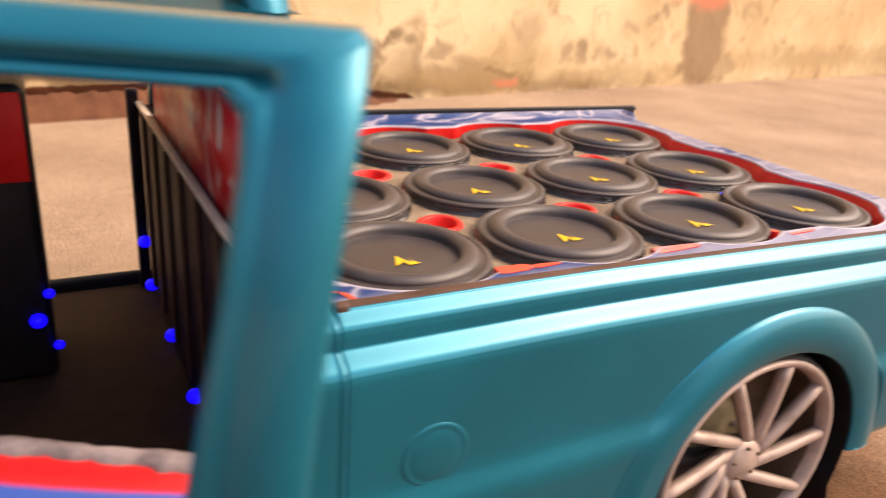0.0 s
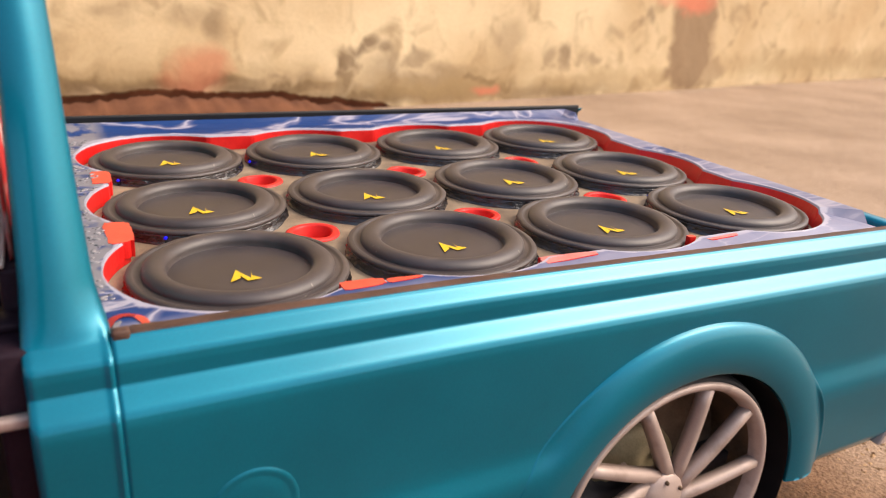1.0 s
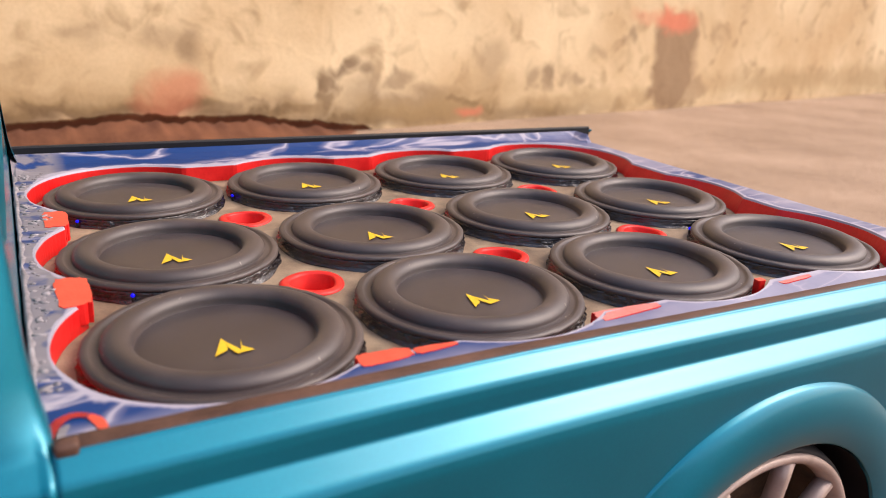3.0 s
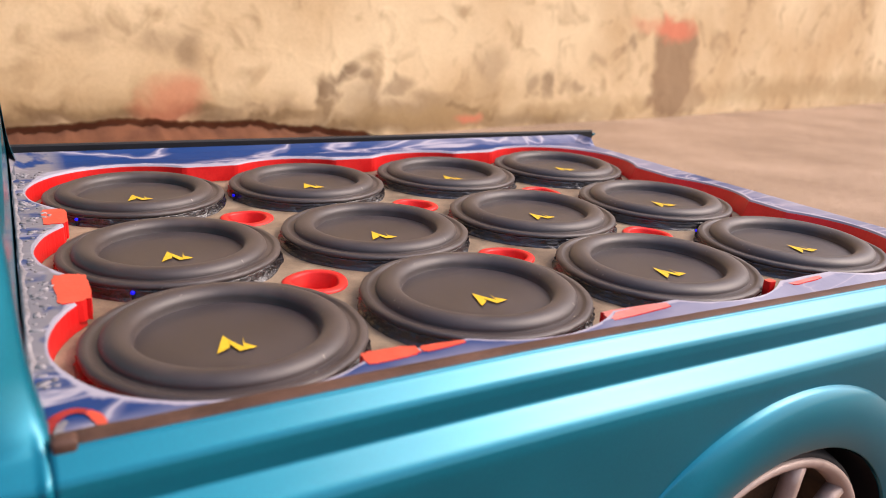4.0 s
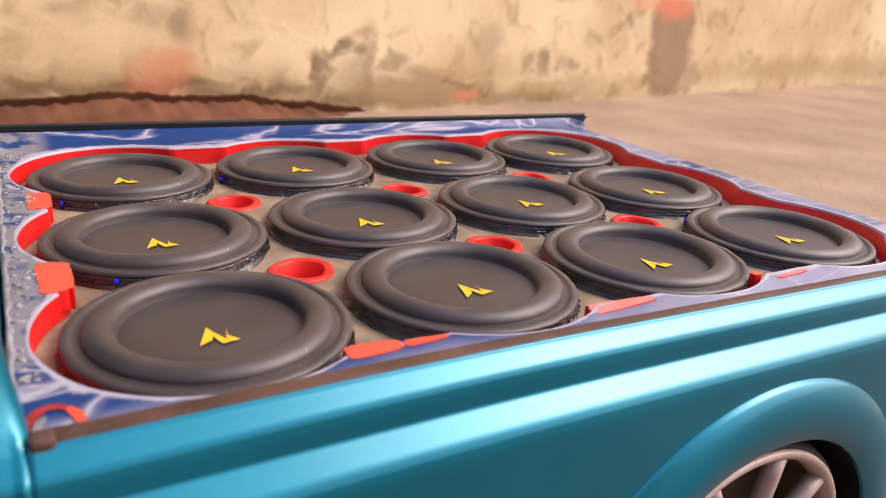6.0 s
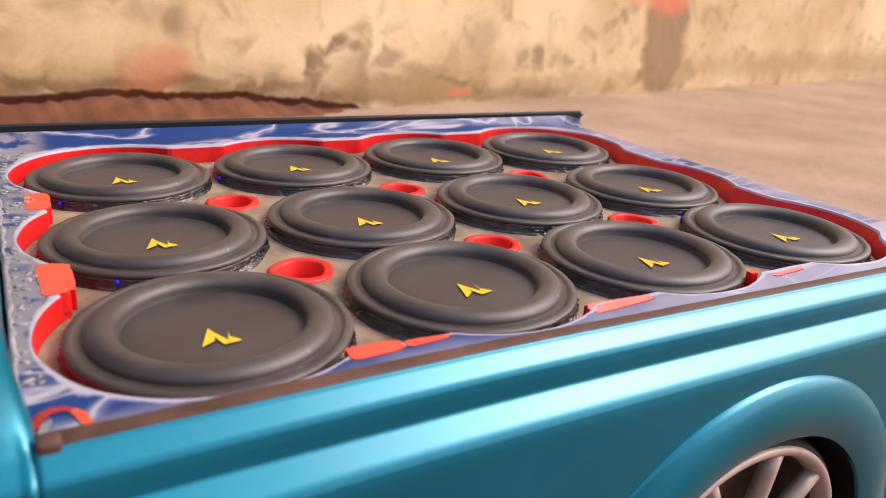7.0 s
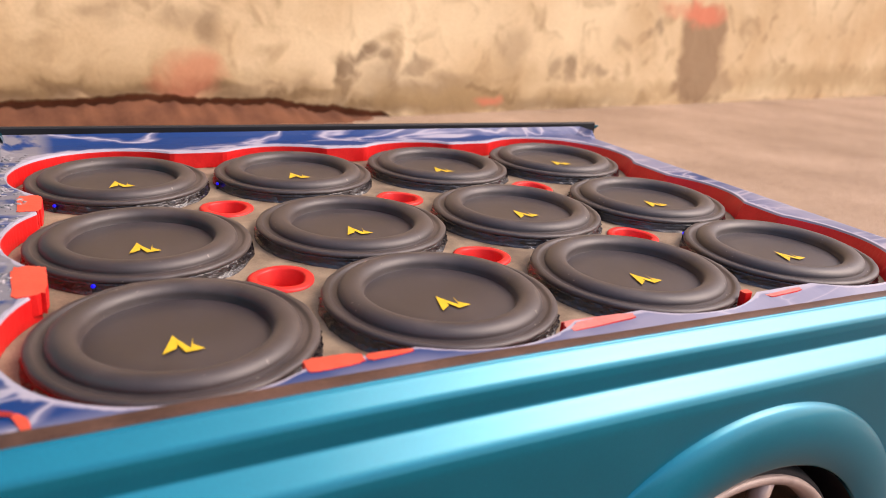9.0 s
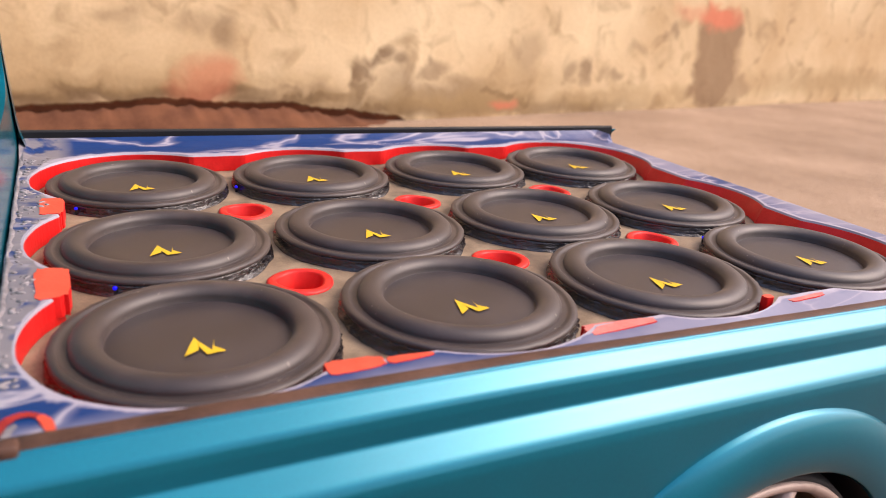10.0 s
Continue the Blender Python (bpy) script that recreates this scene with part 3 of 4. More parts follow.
arch_liner(-0.1420, -0.055)
arch_liner(0.2535, 0.17)
part("underbody", box(BED_X0, BED_X1 - 0.012, -0.12, 0.235, 0.05, 0.062), inside_black, truck)
part("front_bulkhead", box(-0.106, -0.102, -0.112, 0.222, 0.062, DECK - 0.014), mdf, truck)
part("tailgate", box(0.350, 0.362, -0.121, 0.235, 0.052, 0.197, 0.003), teal, truck)
bm = bmesh.new()
ends = [[bm.verts.new((x, y, z)) for x, z in ((0.3560, 0.0462), (0.3925, 0.0462), (0.3945, 0.0500), (0.3945, 0.0720), (0.3925, 0.0755), (0.3740, 0.0755))] for y in (-0.1418, 0.252)]
bm.faces.new(ends[0])
bm.faces.new(ends[1][::-1])
for k in range(6):
    bm.faces.new((ends[0][k], ends[1][k], ends[1][(k + 1) % 6], ends[0][(k + 1) % 6]))
bmesh.ops.recalc_face_normals(bm, faces=bm.faces)
bmesh.ops.bevel(bm, geom=bm.edges[:], offset=0.0008, segments=2, affect="EDGES")
part("rear_bumper", bm, silver, truck, "pale pinkish grey rear bumper with slanted ends", smooth=False)

# strip of dirty board between the speaker box and the near rail
sec = [(-0.0035, -0.0095), (-0.0035, -0.0006), (-0.0028, 0.0), (0.0028, 0.0), (0.0035, -0.0006), (0.0035, -0.0095)]
part("rail_strip", sweep(sec, [((-0.1098 + 0.4558 * k / 40, -0.1179 + 0.0011 * (1 - min(1, k / 18)), 0.2064 - rail_drop(-0.1098 + 0.4558 * k / 40) + 0.0003 * noise.noise(Vector((k * 0.7, 0, 0)))), (0, 1.32 - 0.32 * min(1, k / 18) + 0.05 * noise.noise(Vector((k * 0.5, 3, 0))), 0), (0, 0, 1)) for k in range(41)]), dirty_brown, truck, "dirty brown board edge")
sec = [(0.0, -0.02), (0.0, 0.0050), (0.0008, 0.0060), (0.0034, 0.0060), (0.0042, 0.0050), (0.0042, -0.02)]
part("rail_cap", sweep(sec, [((-0.1130, 0.2387, 0.2085), (0, 1, 0), (0, 0, 1)), ((0.356, 0.2255, 0.2065), (0, 1, 0), (0, 0, 1))]), black_trim, truck, "black rail cap", smooth=False)


def fuel_cap():
    bm = lathe([(0.0, 0.0008), (0.0105, 0.0008), (0.0140, 0.0005), (0.0160, 0.0000), (0.0172, -0.0001), (0.0185, 0.0002), (0.0200, 0.0001), (0.0212, -0.0008)], 64)
    bmesh.ops.transform(bm, matrix=Matrix.Translation((-0.0660, -0.1391, 0.1335)) @ Matrix.Rotation(radians(90), 4, "X") @ Matrix.Scale(0.84, 4), verts=bm.verts)
    part("fuel_cap", bm, teal, truck)


fuel_cap()


def wheel(y, sign):
    """A wheel whose outer face looks along -y (sign 1) or +y (sign -1)."""
    hub = new("wheel")
    hub.parent = truck
    hub.matrix_basis = Matrix.Translation((HUB_X, y, HUB_Z)) @ Matrix.Rotation(radians(90 * sign), 4, "X")
    hub["label"] = "silver multi-spoke wheel with a thin tyre"
    part("tyre", lathe([(0.0742, -0.001), (0.0760, 0.0002), (0.0776, -0.001), (0.0790, -0.006), (0.0793, -0.02), (0.0787, -0.034), (0.0765, -0.039), (0.070, -0.038)], 64), tyre_mat, hub)
    part("rim_lip", lathe([(0.0755, -0.001), (0.0752, 0.0016), (0.0734, 0.0024), (0.0708, 0.0010), (0.0692, -0.003), (0.0688, -0.006)], 64), silver, hub)
    part("rim_barrel", lathe([(0.0690, -0.0055), (0.0676, -0.014), (0.0674, -0.036)], 64), dark_metal, hub, "dark brown wheel barrel")
    for k in range(10):
        a = 2 * math.pi * k / 10 + 0.075
        bm = bmesh.new()
        sec = [(-0.5, -0.006), (-0.5, -0.001), (-0.28, 0.0012), (0.28, 0.0012), (0.5, -0.001), (0.5, -0.006)]
        rings = []
        for q in range(7):
            t = q / 6
            r = 0.010 + 0.0602 * t
            w = 0.0085 - 0.0018 * t
            # blades lie a little aslant, turned like a turbine
            off = -0.0085 * (1 - t)
            zz = -0.006 + 0.0055 * t + 0.001 * math.sin(t * math.pi)
            rings.append([bm.verts.new((r, off + s * w, zz + h)) for s, h in sec])
        for r0, r1 in zip(rings, rings[1:]):
            for i in range(6):
                bm.faces.new((r0[i], r0[(i + 1) % 6], r1[(i + 1) % 6], r1[i]))
        bm.faces.new(rings[0][::-1])
        bm.faces.new(rings[-1])
        bmesh.ops.rotate(bm, cent=(0, 0, 0), matrix=Matrix.Rotation(a, 3, "Z"), verts=bm.verts)
        part("spoke", bm, silver, hub)
    part("hub_cap", lathe([(0.0, -0.001), (0.0075, -0.0012), (0.0095, -0.0025), (0.0135, -0.003), (0.0155, -0.006), (0.0155, -0.014)], 32), silver, hub)
    for k in range(5):
        a = 2 * math.pi * k / 5 + 0.4
        bm = lathe([(0.0, 0.0), (0.0011, 0.0), (0.0013, -0.001), (0.0013, -0.003)], 10)
        bmesh.ops.translate(bm, vec=(0.0112 * math.cos(a), 0.0112 * math.sin(a), -0.0012), verts=bm.verts)
        part("wheel_nut", bm, dark_metal, hub)
    part("axle_plate", lathe([(0.0, -0.030), (0.014, -0.028), (0.016, -0.032), (0.040, -0.034), (0.0672, -0.034)], 40), dark_metal, hub, "rusty brown axle plate")
    drum = part("brake_drum", lathe([(0.0, -0.0235), (0.006, -0.0235), (0.0065, -0.026), (0.024, -0.026), (0.0255, -0.028), (0.030, -0.029), (0.031, -0.034)], 48), olive, hub, "olive brown brake drum")
    for k in range(4):
        t = 2 * math.pi * k / 4 + 0.9
        bm = lathe([(0.0, 0.0), (0.0020, 0.0), (0.0024, -0.0008), (0.0024, -0.004)], 6)
        bmesh.ops.translate(bm, vec=(0.0165 * math.cos(t), 0.0165 * math.sin(t), -0.0228), verts=bm.verts)
        part("drum_nut", bm, silver, drum)
    return hub


olive = material("olive_brown_drum", (0.17, 0.125, 0.06), (0.34, 0.26, 0.14), 0.5, 0.3, 0, 60, 700, 0.2)
wheel(-0.1385, 1)
wheel(0.2535, -1)

part("corner_block", box(-0.1096, -0.1035, -0.1222, -0.117, 0.2035, 0.2088, 0.001), dirty_brown, truck, "dirty brown corner block")

# ---- speaker box ----
SUB_X, SUB_Y = (-0.0490, 0.0568, 0.1590, 0.2645), (-0.0530, 0.0472, 0.1545)
HOLE = 0.058
crate = thing("speaker_box", "fibreboard speaker box with blue and white painted rim", "speaker box")
PORTS = [(0.0025, -0.0024), (0.0015, 0.1062), (0.1063, -0.0030), (0.1074, 0.1022), (0.2105, 0.0015), (0.2096, 0.1060)]


def deck():
    """Top plate with a round hole for each port: squares round the holes, filled up by plain strips."""
    bm = bmesh.new()
    s = 0.016
    xs = [-0.1105] + [v for c in (0.002, 0.1068, 0.2100) for v in (c - s, c + s)] + [0.342]
    ys = [-0.1155] + [v for c in (-0.0012, 0.1048) for v in (c - s, c + s)] + [0.2215]
    for i in range(len(xs) - 1):
        for j in range(len(ys) - 1):
            hole = [p for p in PORTS if xs[i] < p[0] < xs[i + 1] and ys[j] < p[1] < ys[j + 1] and xs[i + 1] - xs[i] < 0.04 and ys[j + 1] - ys[j] < 0.04]
            corners = [(xs[i], ys[j]), (xs[i + 1], ys[j]), (xs[i + 1], ys[j + 1]), (xs[i], ys[j + 1])]
            if not hole:
                bm.faces.new([bm.verts.new((x, y, DECK)) for x, y in corners])
                continue
            cx, cy = hole[0]
            rim, ring, low = [], [], []
            for k in range(32):
                t = 2 * math.pi * (k + 0.5) / 32
                c, q = math.cos(t), math.sin(t)
                m = max(abs(c), abs(q))
                mx, my = (xs[i] + xs[i + 1]) / 2, (ys[j] + ys[j + 1]) / 2
                rim.append(bm.verts.new((mx + (xs[i + 1] - xs[i]) / 2 * c / m, my + (ys[j + 1] - ys[j]) / 2 * q / m, DECK)))
                ring.append(bm.verts.new((cx + 0.0122 * c, cy + 0.0122 * q, DECK)))
                low.append(bm.verts.new((cx + 0.0122 * c, cy + 0.0122 * q, DECK - 0.012)))
            for k in range(32):
                n = (k + 1) % 32
                bm.faces.new((rim[k], rim[n], ring[n], ring[k]))
                bm.faces.new((ring[k], ring[n], low[n], low[k]))
            for c in corners:
                a = bm.verts.new((*c, DECK))
                near = sorted(rim, key=lambda v: (v.co - a.co).length)[:2]
                bm.faces.new((a, *near))
    bmesh.ops.remove_doubles(bm, verts=bm.verts, dist=1e-5)
    return part("deck", bm, mdf, crate, "bare brown fibreboard deck", smooth=False)


deck()


def rim_board():
    """The raised board round the speakers; its cut edge follows their outlines."""
    x0, x3, y0, y2 = SUB_X[0], SUB_X[3], SUB_Y[0], SUB_Y[2]
    ox0, ox1, oy0, oy1 = -0.1134, 0.3375, -0.1151, 0.2220
    cut, rim = [], []

    def far_edge(x, y):
        return y + 0.0155 * (0.356 - x) / 0.46 if y > 0.2 else y

    def bow(p, centres, flat):
        best = flat
        for c in centres:
            d = abs(p - c)
            if d < HOLE:
                best = max(best, math.sqrt(HOLE * HOLE - d * d))
        return best

    def line(a, b, n):
        return [a + (b - a) * i / n for i in range(n)]

    def corner(cx, cy, a0, ex, ey):
        for i in range(24):
            t = radians(a0 + 90 * i / 24)
            cut.append((cx + HOLE * math.cos(t), cy + HOLE * math.sin(t)))
            u = i / 12
            sx, sy = (ex if ex in (ox0, ox1) else 0), (ey if ey in (oy0, oy1) else 0)
            if a0 in (-90, 90):
                rim.append((cx + (sx - cx) * min(1, u), sy) if u <= 1 else (sx, sy + (cy - sy) * (u - 1)))
            else:
                rim.append((sx, cy + (sy - cy) * min(1, u)) if u <= 1 else (sx + (cx - sx) * (u - 1), sy))

    for x in line(x0, x3, 110):
        cut.append((x, y0 - bow(x, SUB_X, 0.0470)))
        rim.append((x, oy0))
    corner(x3, y0, -90, ox1, oy0)
    for y in line(y0, y2, 80):
        cut.append((x3 + bow(y, SUB_Y, 0.046), y))
        rim.append((ox1, y))
    corner(x3, y2, 0, ox1, oy1)
    for x in line(x3, x0, 110):
        cut.append((x, y2 + bow(x, SUB_X, 0.046)))
        rim.append((x, oy1))
    corner(x0, y2, 90, ox0, oy1)
    for y in line(y2, y0, 80):
        cut.append((x0 - bow(y, SUB_Y, 0.0435), y))
        rim.append((ox0, y))
    corner(x0, y0, 180, ox0, oy0)
    rim = [(x, far_edge(x, y)) for x, y in rim]
    bm = bmesh.new()
    uv = bm.loops.layers.uv.new("uv")
    levels = []
    n = len(cut)
    jag = [0.0006 * noise.noise(Vector((c[0] * 55, c[1] * 55, 0))) for c in cut]
    for s, z in ((0, DECK + 0.0003), (0, BOARD - 0.0012), (0.03, BOARD), (0.3, BOARD), (0.6, BOARD), (0.85, BOARD), (1, BOARD - 0.0004), (1, DECK + 0.0003)):
        levels.append([bm.verts.new((c[0] + jag[i] + (r[0] - c[0]) * s, c[1] + jag[i] + (r[1] - c[1]) * s, z + (0.0062 * s ** 4 if r[1] > 0.2 and z > BOARD - 0.002 else 0) - (rail_drop(r[0]) * (0.3 + 0.6 * s) if r[1] < -0.1 and z > BOARD - 0.002 else 0))) for i, (c, r) in enumerate(zip(cut, rim))])
    # at the tail the cut was made aslant
    for v, c in zip(levels[0], cut):
        v.co.x -= 0.0050 * smoothstep(0.285, 0.305, c[0])
    vs = (0, 0, 0, 0.3, 0.6, 0.85, 1, 1)
    for k in range(len(levels) - 1):
        for i in range(n):
            j = (i + 1) % n
            f = bm.faces.new((levels[k][i], levels[k][j], levels[k + 1][j], levels[k + 1][i]))
            f.material_index = 1 if k == 0 else 0
            for lp, v in zip(f.loops, (vs[k], vs[k], vs[k + 1], vs[k + 1])):
                lp[uv].uv = (i / n, v)
    return part("rim_board", bm, [graphic, red_paint], crate, "blue and white airbrushed board with a red cut edge", smooth=False)


rim_board()


def red_tip(cx, cy, hx, hy, taper, seed, top=None):
    """A tongue of the board between two speakers, painted red on top and bright red on its cut side."""
    bm = bmesh.new()
    out = []
    for i in range(48):
        t = 2 * math.pi * i / 48
        c, q = math.cos(t), math.sin(t)
        e, g = math.copysign(abs(c) ** 0.45, c), math.copysign(abs(q) ** 0.45, q)
        rag = 1 + 0.14 * noise.noise(Vector((c * 2.2, q * 2.2, seed))) + 0.08 * noise.noise(Vector((c * 6, q * 6, seed)))
        out.append((cx + hx * e * rag, cy + hy * g * rag * (1 + taper * e)))
    sunk = rail_drop(cx) * (0.3 + 0.6 * smoothstep(-0.097, -0.115, cy)) if cy < -0.09 else 0
    lo = [bm.verts.new((x, y, DECK + 0.0035 - sunk)) for x, y in out]
    hi = [bm.verts.new((x, y, BOARD + 0.0003 - sunk)) for x, y in out]
    bm.faces.new(hi)
    for i in range(48):
        j = (i + 1) % 48
        bm.faces.new((lo[i], lo[j], hi[j], hi[i])).material_index = 1
    part("red_tip", bm, [top or orange_red, red_paint], crate, "orange-red painted board tip", smooth=False)


coral = material("faded_coral_paint", (0.52, 0.12, 0.10), (0.60, 0.22, 0.19), 0.55, 0, 0, 90, 800, 0.2)
red_tip(-0.0960, -0.0030, 0.0062, 0.0155, -0.10, 1)
red_tip(-0.0958, 0.1010, 0.0056, 0.0140, -0.05, 2)
red_tip(-0.0080, -0.1015, 0.0100, 0.0042, -0.15, 3)
red_tip(0.0120, -0.1022, 0.0085, 0.0019, -0.40, 4)
red_tip(0.1020, -0.1030, 0.0170, 0.0034, -0.35, 5, coral)
red_tip(0.2075, -0.1030, 0.0120, 0.0024, -0.30, 6, coral)
red_tip(0.1880, -0.0990, 0.0024, 0.0018, 0.0, 7)

for i, (x, y) in enumerate(PORTS):
    bm = lathe([(0.0102, -0.030), (0.0104, 0.0006), (0.0109, 0.0013), (0.0124, 0.0016), (0.0140, 0.0013), (0.0148, 0.0007), (0.0149, -0.0002)], 48, lambda a, k: (0.00022 * math.sin(3 * a + i) + 0.00012 * math.sin(5 * a + 2 * i), 0.0003 * math.sin(2 * a + i) if k > 0 else 0))
    bmesh.ops.translate(bm, vec=(x, y, DECK), verts=bm.verts)
    port = part("bass_port", bm, red_plastic, crate, "red plastic bass port")
    base = lathe([(0.0, 0.0), (0.0104, 0.0)], 24)
    bmesh.ops.translate(base, vec=(x, y, DECK - 0.029), verts=base.verts)
    part("port_floor", base, red_plastic, port)


def filler():
    """Ragged white filler smeared along the front edge of the board."""
    bm = bmesh.new()
    rows = []
    for i in range(141):
        y = -0.108 + 0.33 * i / 140
        w = 0.0022 + 0.0022 * max(-0.8, noise.noise(Vector((y * 75, 2, 0))) + 0.6 * noise.noise(Vector((y * 210, 5, 0))))
        h = 0.0004 + 0.0006 * abs(noise.noise(Vector((y * 120, 8, 0))))
        x0 = -0.1132
        rows.append([bm.verts.new((x0, y, BOARD - 0.0006)), bm.verts.new((x0 + 0.0003, y, BOARD + h)), bm.verts.new((x0 + w * 0.6, y, BOARD + h * 0.9)), bm.verts.new((x0 + max(0.0006, w), y, BOARD - 0.0002))])
    for a, c in zip(rows, rows[1:]):
        for k in range(3):
            bm.faces.new((a[k], a[k + 1], c[k + 1], c[k]))
    # crumbs and smears of filler on the strip beside it
    rng = random.Random(11)
    for i in range(170):
        x, y = -0.1098 + 0.0125 * rng.random() ** 1.6, rng.uniform(-0.085, 0.205)
        r = rng.uniform(0.0006, 0.0016)
        gap = min(abs(y - c) for c in SUB_Y)
        if x + r > SUB_X[0] - max(0.0435, math.sqrt(max(0, HOLE * HOLE - gap * gap))) - 0.001:
            continue
        made = bmesh.ops.create_icosphere(bm, subdivisions=1, radius=1, matrix=Matrix.Translation((x, y, BOARD)) @ Matrix.Rotation(rng.uniform(0, 3), 4, "Z") @ Matrix.Diagonal((r, r * rng.uniform(0.6, 2.4), r * rng.uniform(0.2, 0.6), 1)))
        for v in made["verts"]:
            v.co += Vector((noise.noise(v.co * 900), noise.noise(v.co * 900 + Vector((5, 0, 0))), 0)) * 0.0007
    part("filler_edge", bm, filler_mat, crate, "ragged white filler")


filler_mat = material("dirty_white_filler", (0.13, 0.118, 0.13), (0.33, 0.305, 0.32), 0.7, 0, 0, 120, 900, 0.6)
filler()

dull_red = material("dull_red_paint", (0.24, 0.014, 0.014), (0.38, 0.03, 0.024), 0.5, 0, 0, 160, 900, 0.3)
# a painted arch on the corner of the board, with a white glint inside
for m, w, a0, a1, mat, words in ((1.0, 0.0017, 205, 60, dull_red, "dull red painted arch"), (1.0, 0.0016, 58, 5, orange_red, "orange end of the painted arch"), (0.64, 0.0013, 195, 110, filler_mat, "white painted glint")):
    bm = bmesh.new()
    ring = []
    for k in range(25):
        t = radians(a0 + (a1 - a0) * k / 24)
        wide = w * (0.65 + 0.35 * math.sin(math.pi * k / 24)) * (1 + 0.25 * noise.noise(Vector((k * 0.4, m * 9, a0))))
        ring.append([bm.verts.new((-0.1035 + (0.0068 * m + q * wide) * math.cos(t), -0.1120 + (0.0125 * m + q * wide) * math.sin(t), BOARD + 0.0005)) for q in (-1, 1)])
    for p, q in zip(ring, ring[1:]):
        bm.faces.new((p[0], p[1], q[1], q[0]))
    part("painted_arch", bm, mat, crate, words, smooth=False)


# ---- speakers ----
# where each one was screwed down: rows from the near rail to the far one
SUB_AT = [[(-0.0491, -0.0532), (0.0572, -0.0515), (0.1626, -0.0530), (0.2660, -0.0526)],
          [(-0.0498, 0.0482), (0.0552, 0.0478), (0.1594, 0.0480), (0.2612, 0.0483)],
          [(-0.0496, 0.1582), (0.0560, 0.1570), (0.1618, 0.1572), (0.2630, 0.1566)]]


def subwoofer(x, y, turn, lift, seed):
    """One driver: ragged sealant, stamped flange with a step, rolled surround, flat cone and printed mark."""
    sub = thing("subwoofer", "black subwoofer with thick rubber surround and yellow mark", "speaker", "subwoofers in the truck bed", (x, y, DECK))
    sub.rotation_euler = (0, 0, radians(turn))

    def ragged(a, k):
        if k == 0:
            return 0.0012 * noise.noise(Vector((math.cos(a) * 5, math.sin(a) * 5, seed))), 0
        if k < 6:
            v = Vector((math.cos(a) * 15 + seed * 7, math.sin(a) * 15, k * 2.3))
            return 0.0013 * noise.noise(v) + 0.0007 * noise.noise(v * 2.7), 0.0007 * noise.noise(v * 1.3)
        return 0, 0

    def worn(a, k):
        if k < 5:
            v = Vector((math.cos(a) * 7 + seed * 3, math.sin(a) * 7, k * 0.7))
            return 0.0004 * noise.noise(v) + 0.0002 * noise.noise(v * 3), 0.00025 * noise.noise(v * 1.4)
        return 0, 0

    part("gasket_skirt", lathe([(0.0512, -0.0002), (0.0509, 0.0010), (0.0494, 0.0017), (0.0504, 0.0026), (0.0489, 0.0034), (0.0500, 0.0043), (0.0488, 0.0051)], 200, ragged), sealant, sub, "glossy black sealant edge")
    part("basket_rim", lathe([(0.0487, 0.0048), (0.0497, 0.0051), (0.0500, 0.0057), (0.0498, 0.0066), (0.0491, 0.0072), (0.0474, 0.0074), (0.0467, 0.0072), (0.0463, 0.0066), (0.0450, 0.0065), (0.0426, 0.0067)], 112, worn), rubber, sub)
    roll = [(0.0447, 0.0060), (0.0439, 0.0064)]
    for i in range(17):
        t = math.pi * (i - 0.6) / 15.4
        roll.append((0.0380 + 0.0054 * math.cos(t), 0.0068 + (0.0040 + lift * 0.4) * math.sin(t)))
    roll += [(0.0324, 0.0052 + lift), (0.0321, 0.0044 + lift)]
    part("surround", lathe(roll, 96), rubber, sub)
    part("cone", lathe([(0.0326, 0.0050 + lift), (0.0320, 0.0047 + lift), (0.0312, 0.0050 + lift), (0.0200, 0.0048 + lift), (0.0, 0.0047 + lift)], 72), cone_mat, sub)
    # a zigzag mark: a filled wedge, a slanting bar and a spike
    bm = bmesh.new()
    a, c, g = (-7.1, 6.6), (-1.6, -1.6), (-4.0, 4.1)
    for poly in ([a, (-4.0, -7.0), c, g], [g, (-3.2, 1.4), (2.4, -3.4), (2.6, -0.2)], [(-0.2, 7.3), (2.6, -0.2), (2.4, -3.4), (7.1, 0.9), (1.9, 2.7)]):
        bm.faces.new([bm.verts.new(((u * 0.86 + v * 0.5) * 0.00105 + 0.0005, (v * 0.86 - u * 0.5) * 0.00105 - 0.0098, 0.0054 + lift)) for u, v in poly])
    part("zigzag_mark", bm, yellow, sub, "yellow zigzag mark", smooth=False)
    return sub


for j, row in enumerate(SUB_AT):
    for i, (x, y) in enumerate(row):
        # each cone rests at a slightly different height
        subwoofer(x, y, (i * 7 + j * 11) % 9 - 4, 0.0007 * math.sin(i * 2.1 + j * 3.3), i + 4 * j)


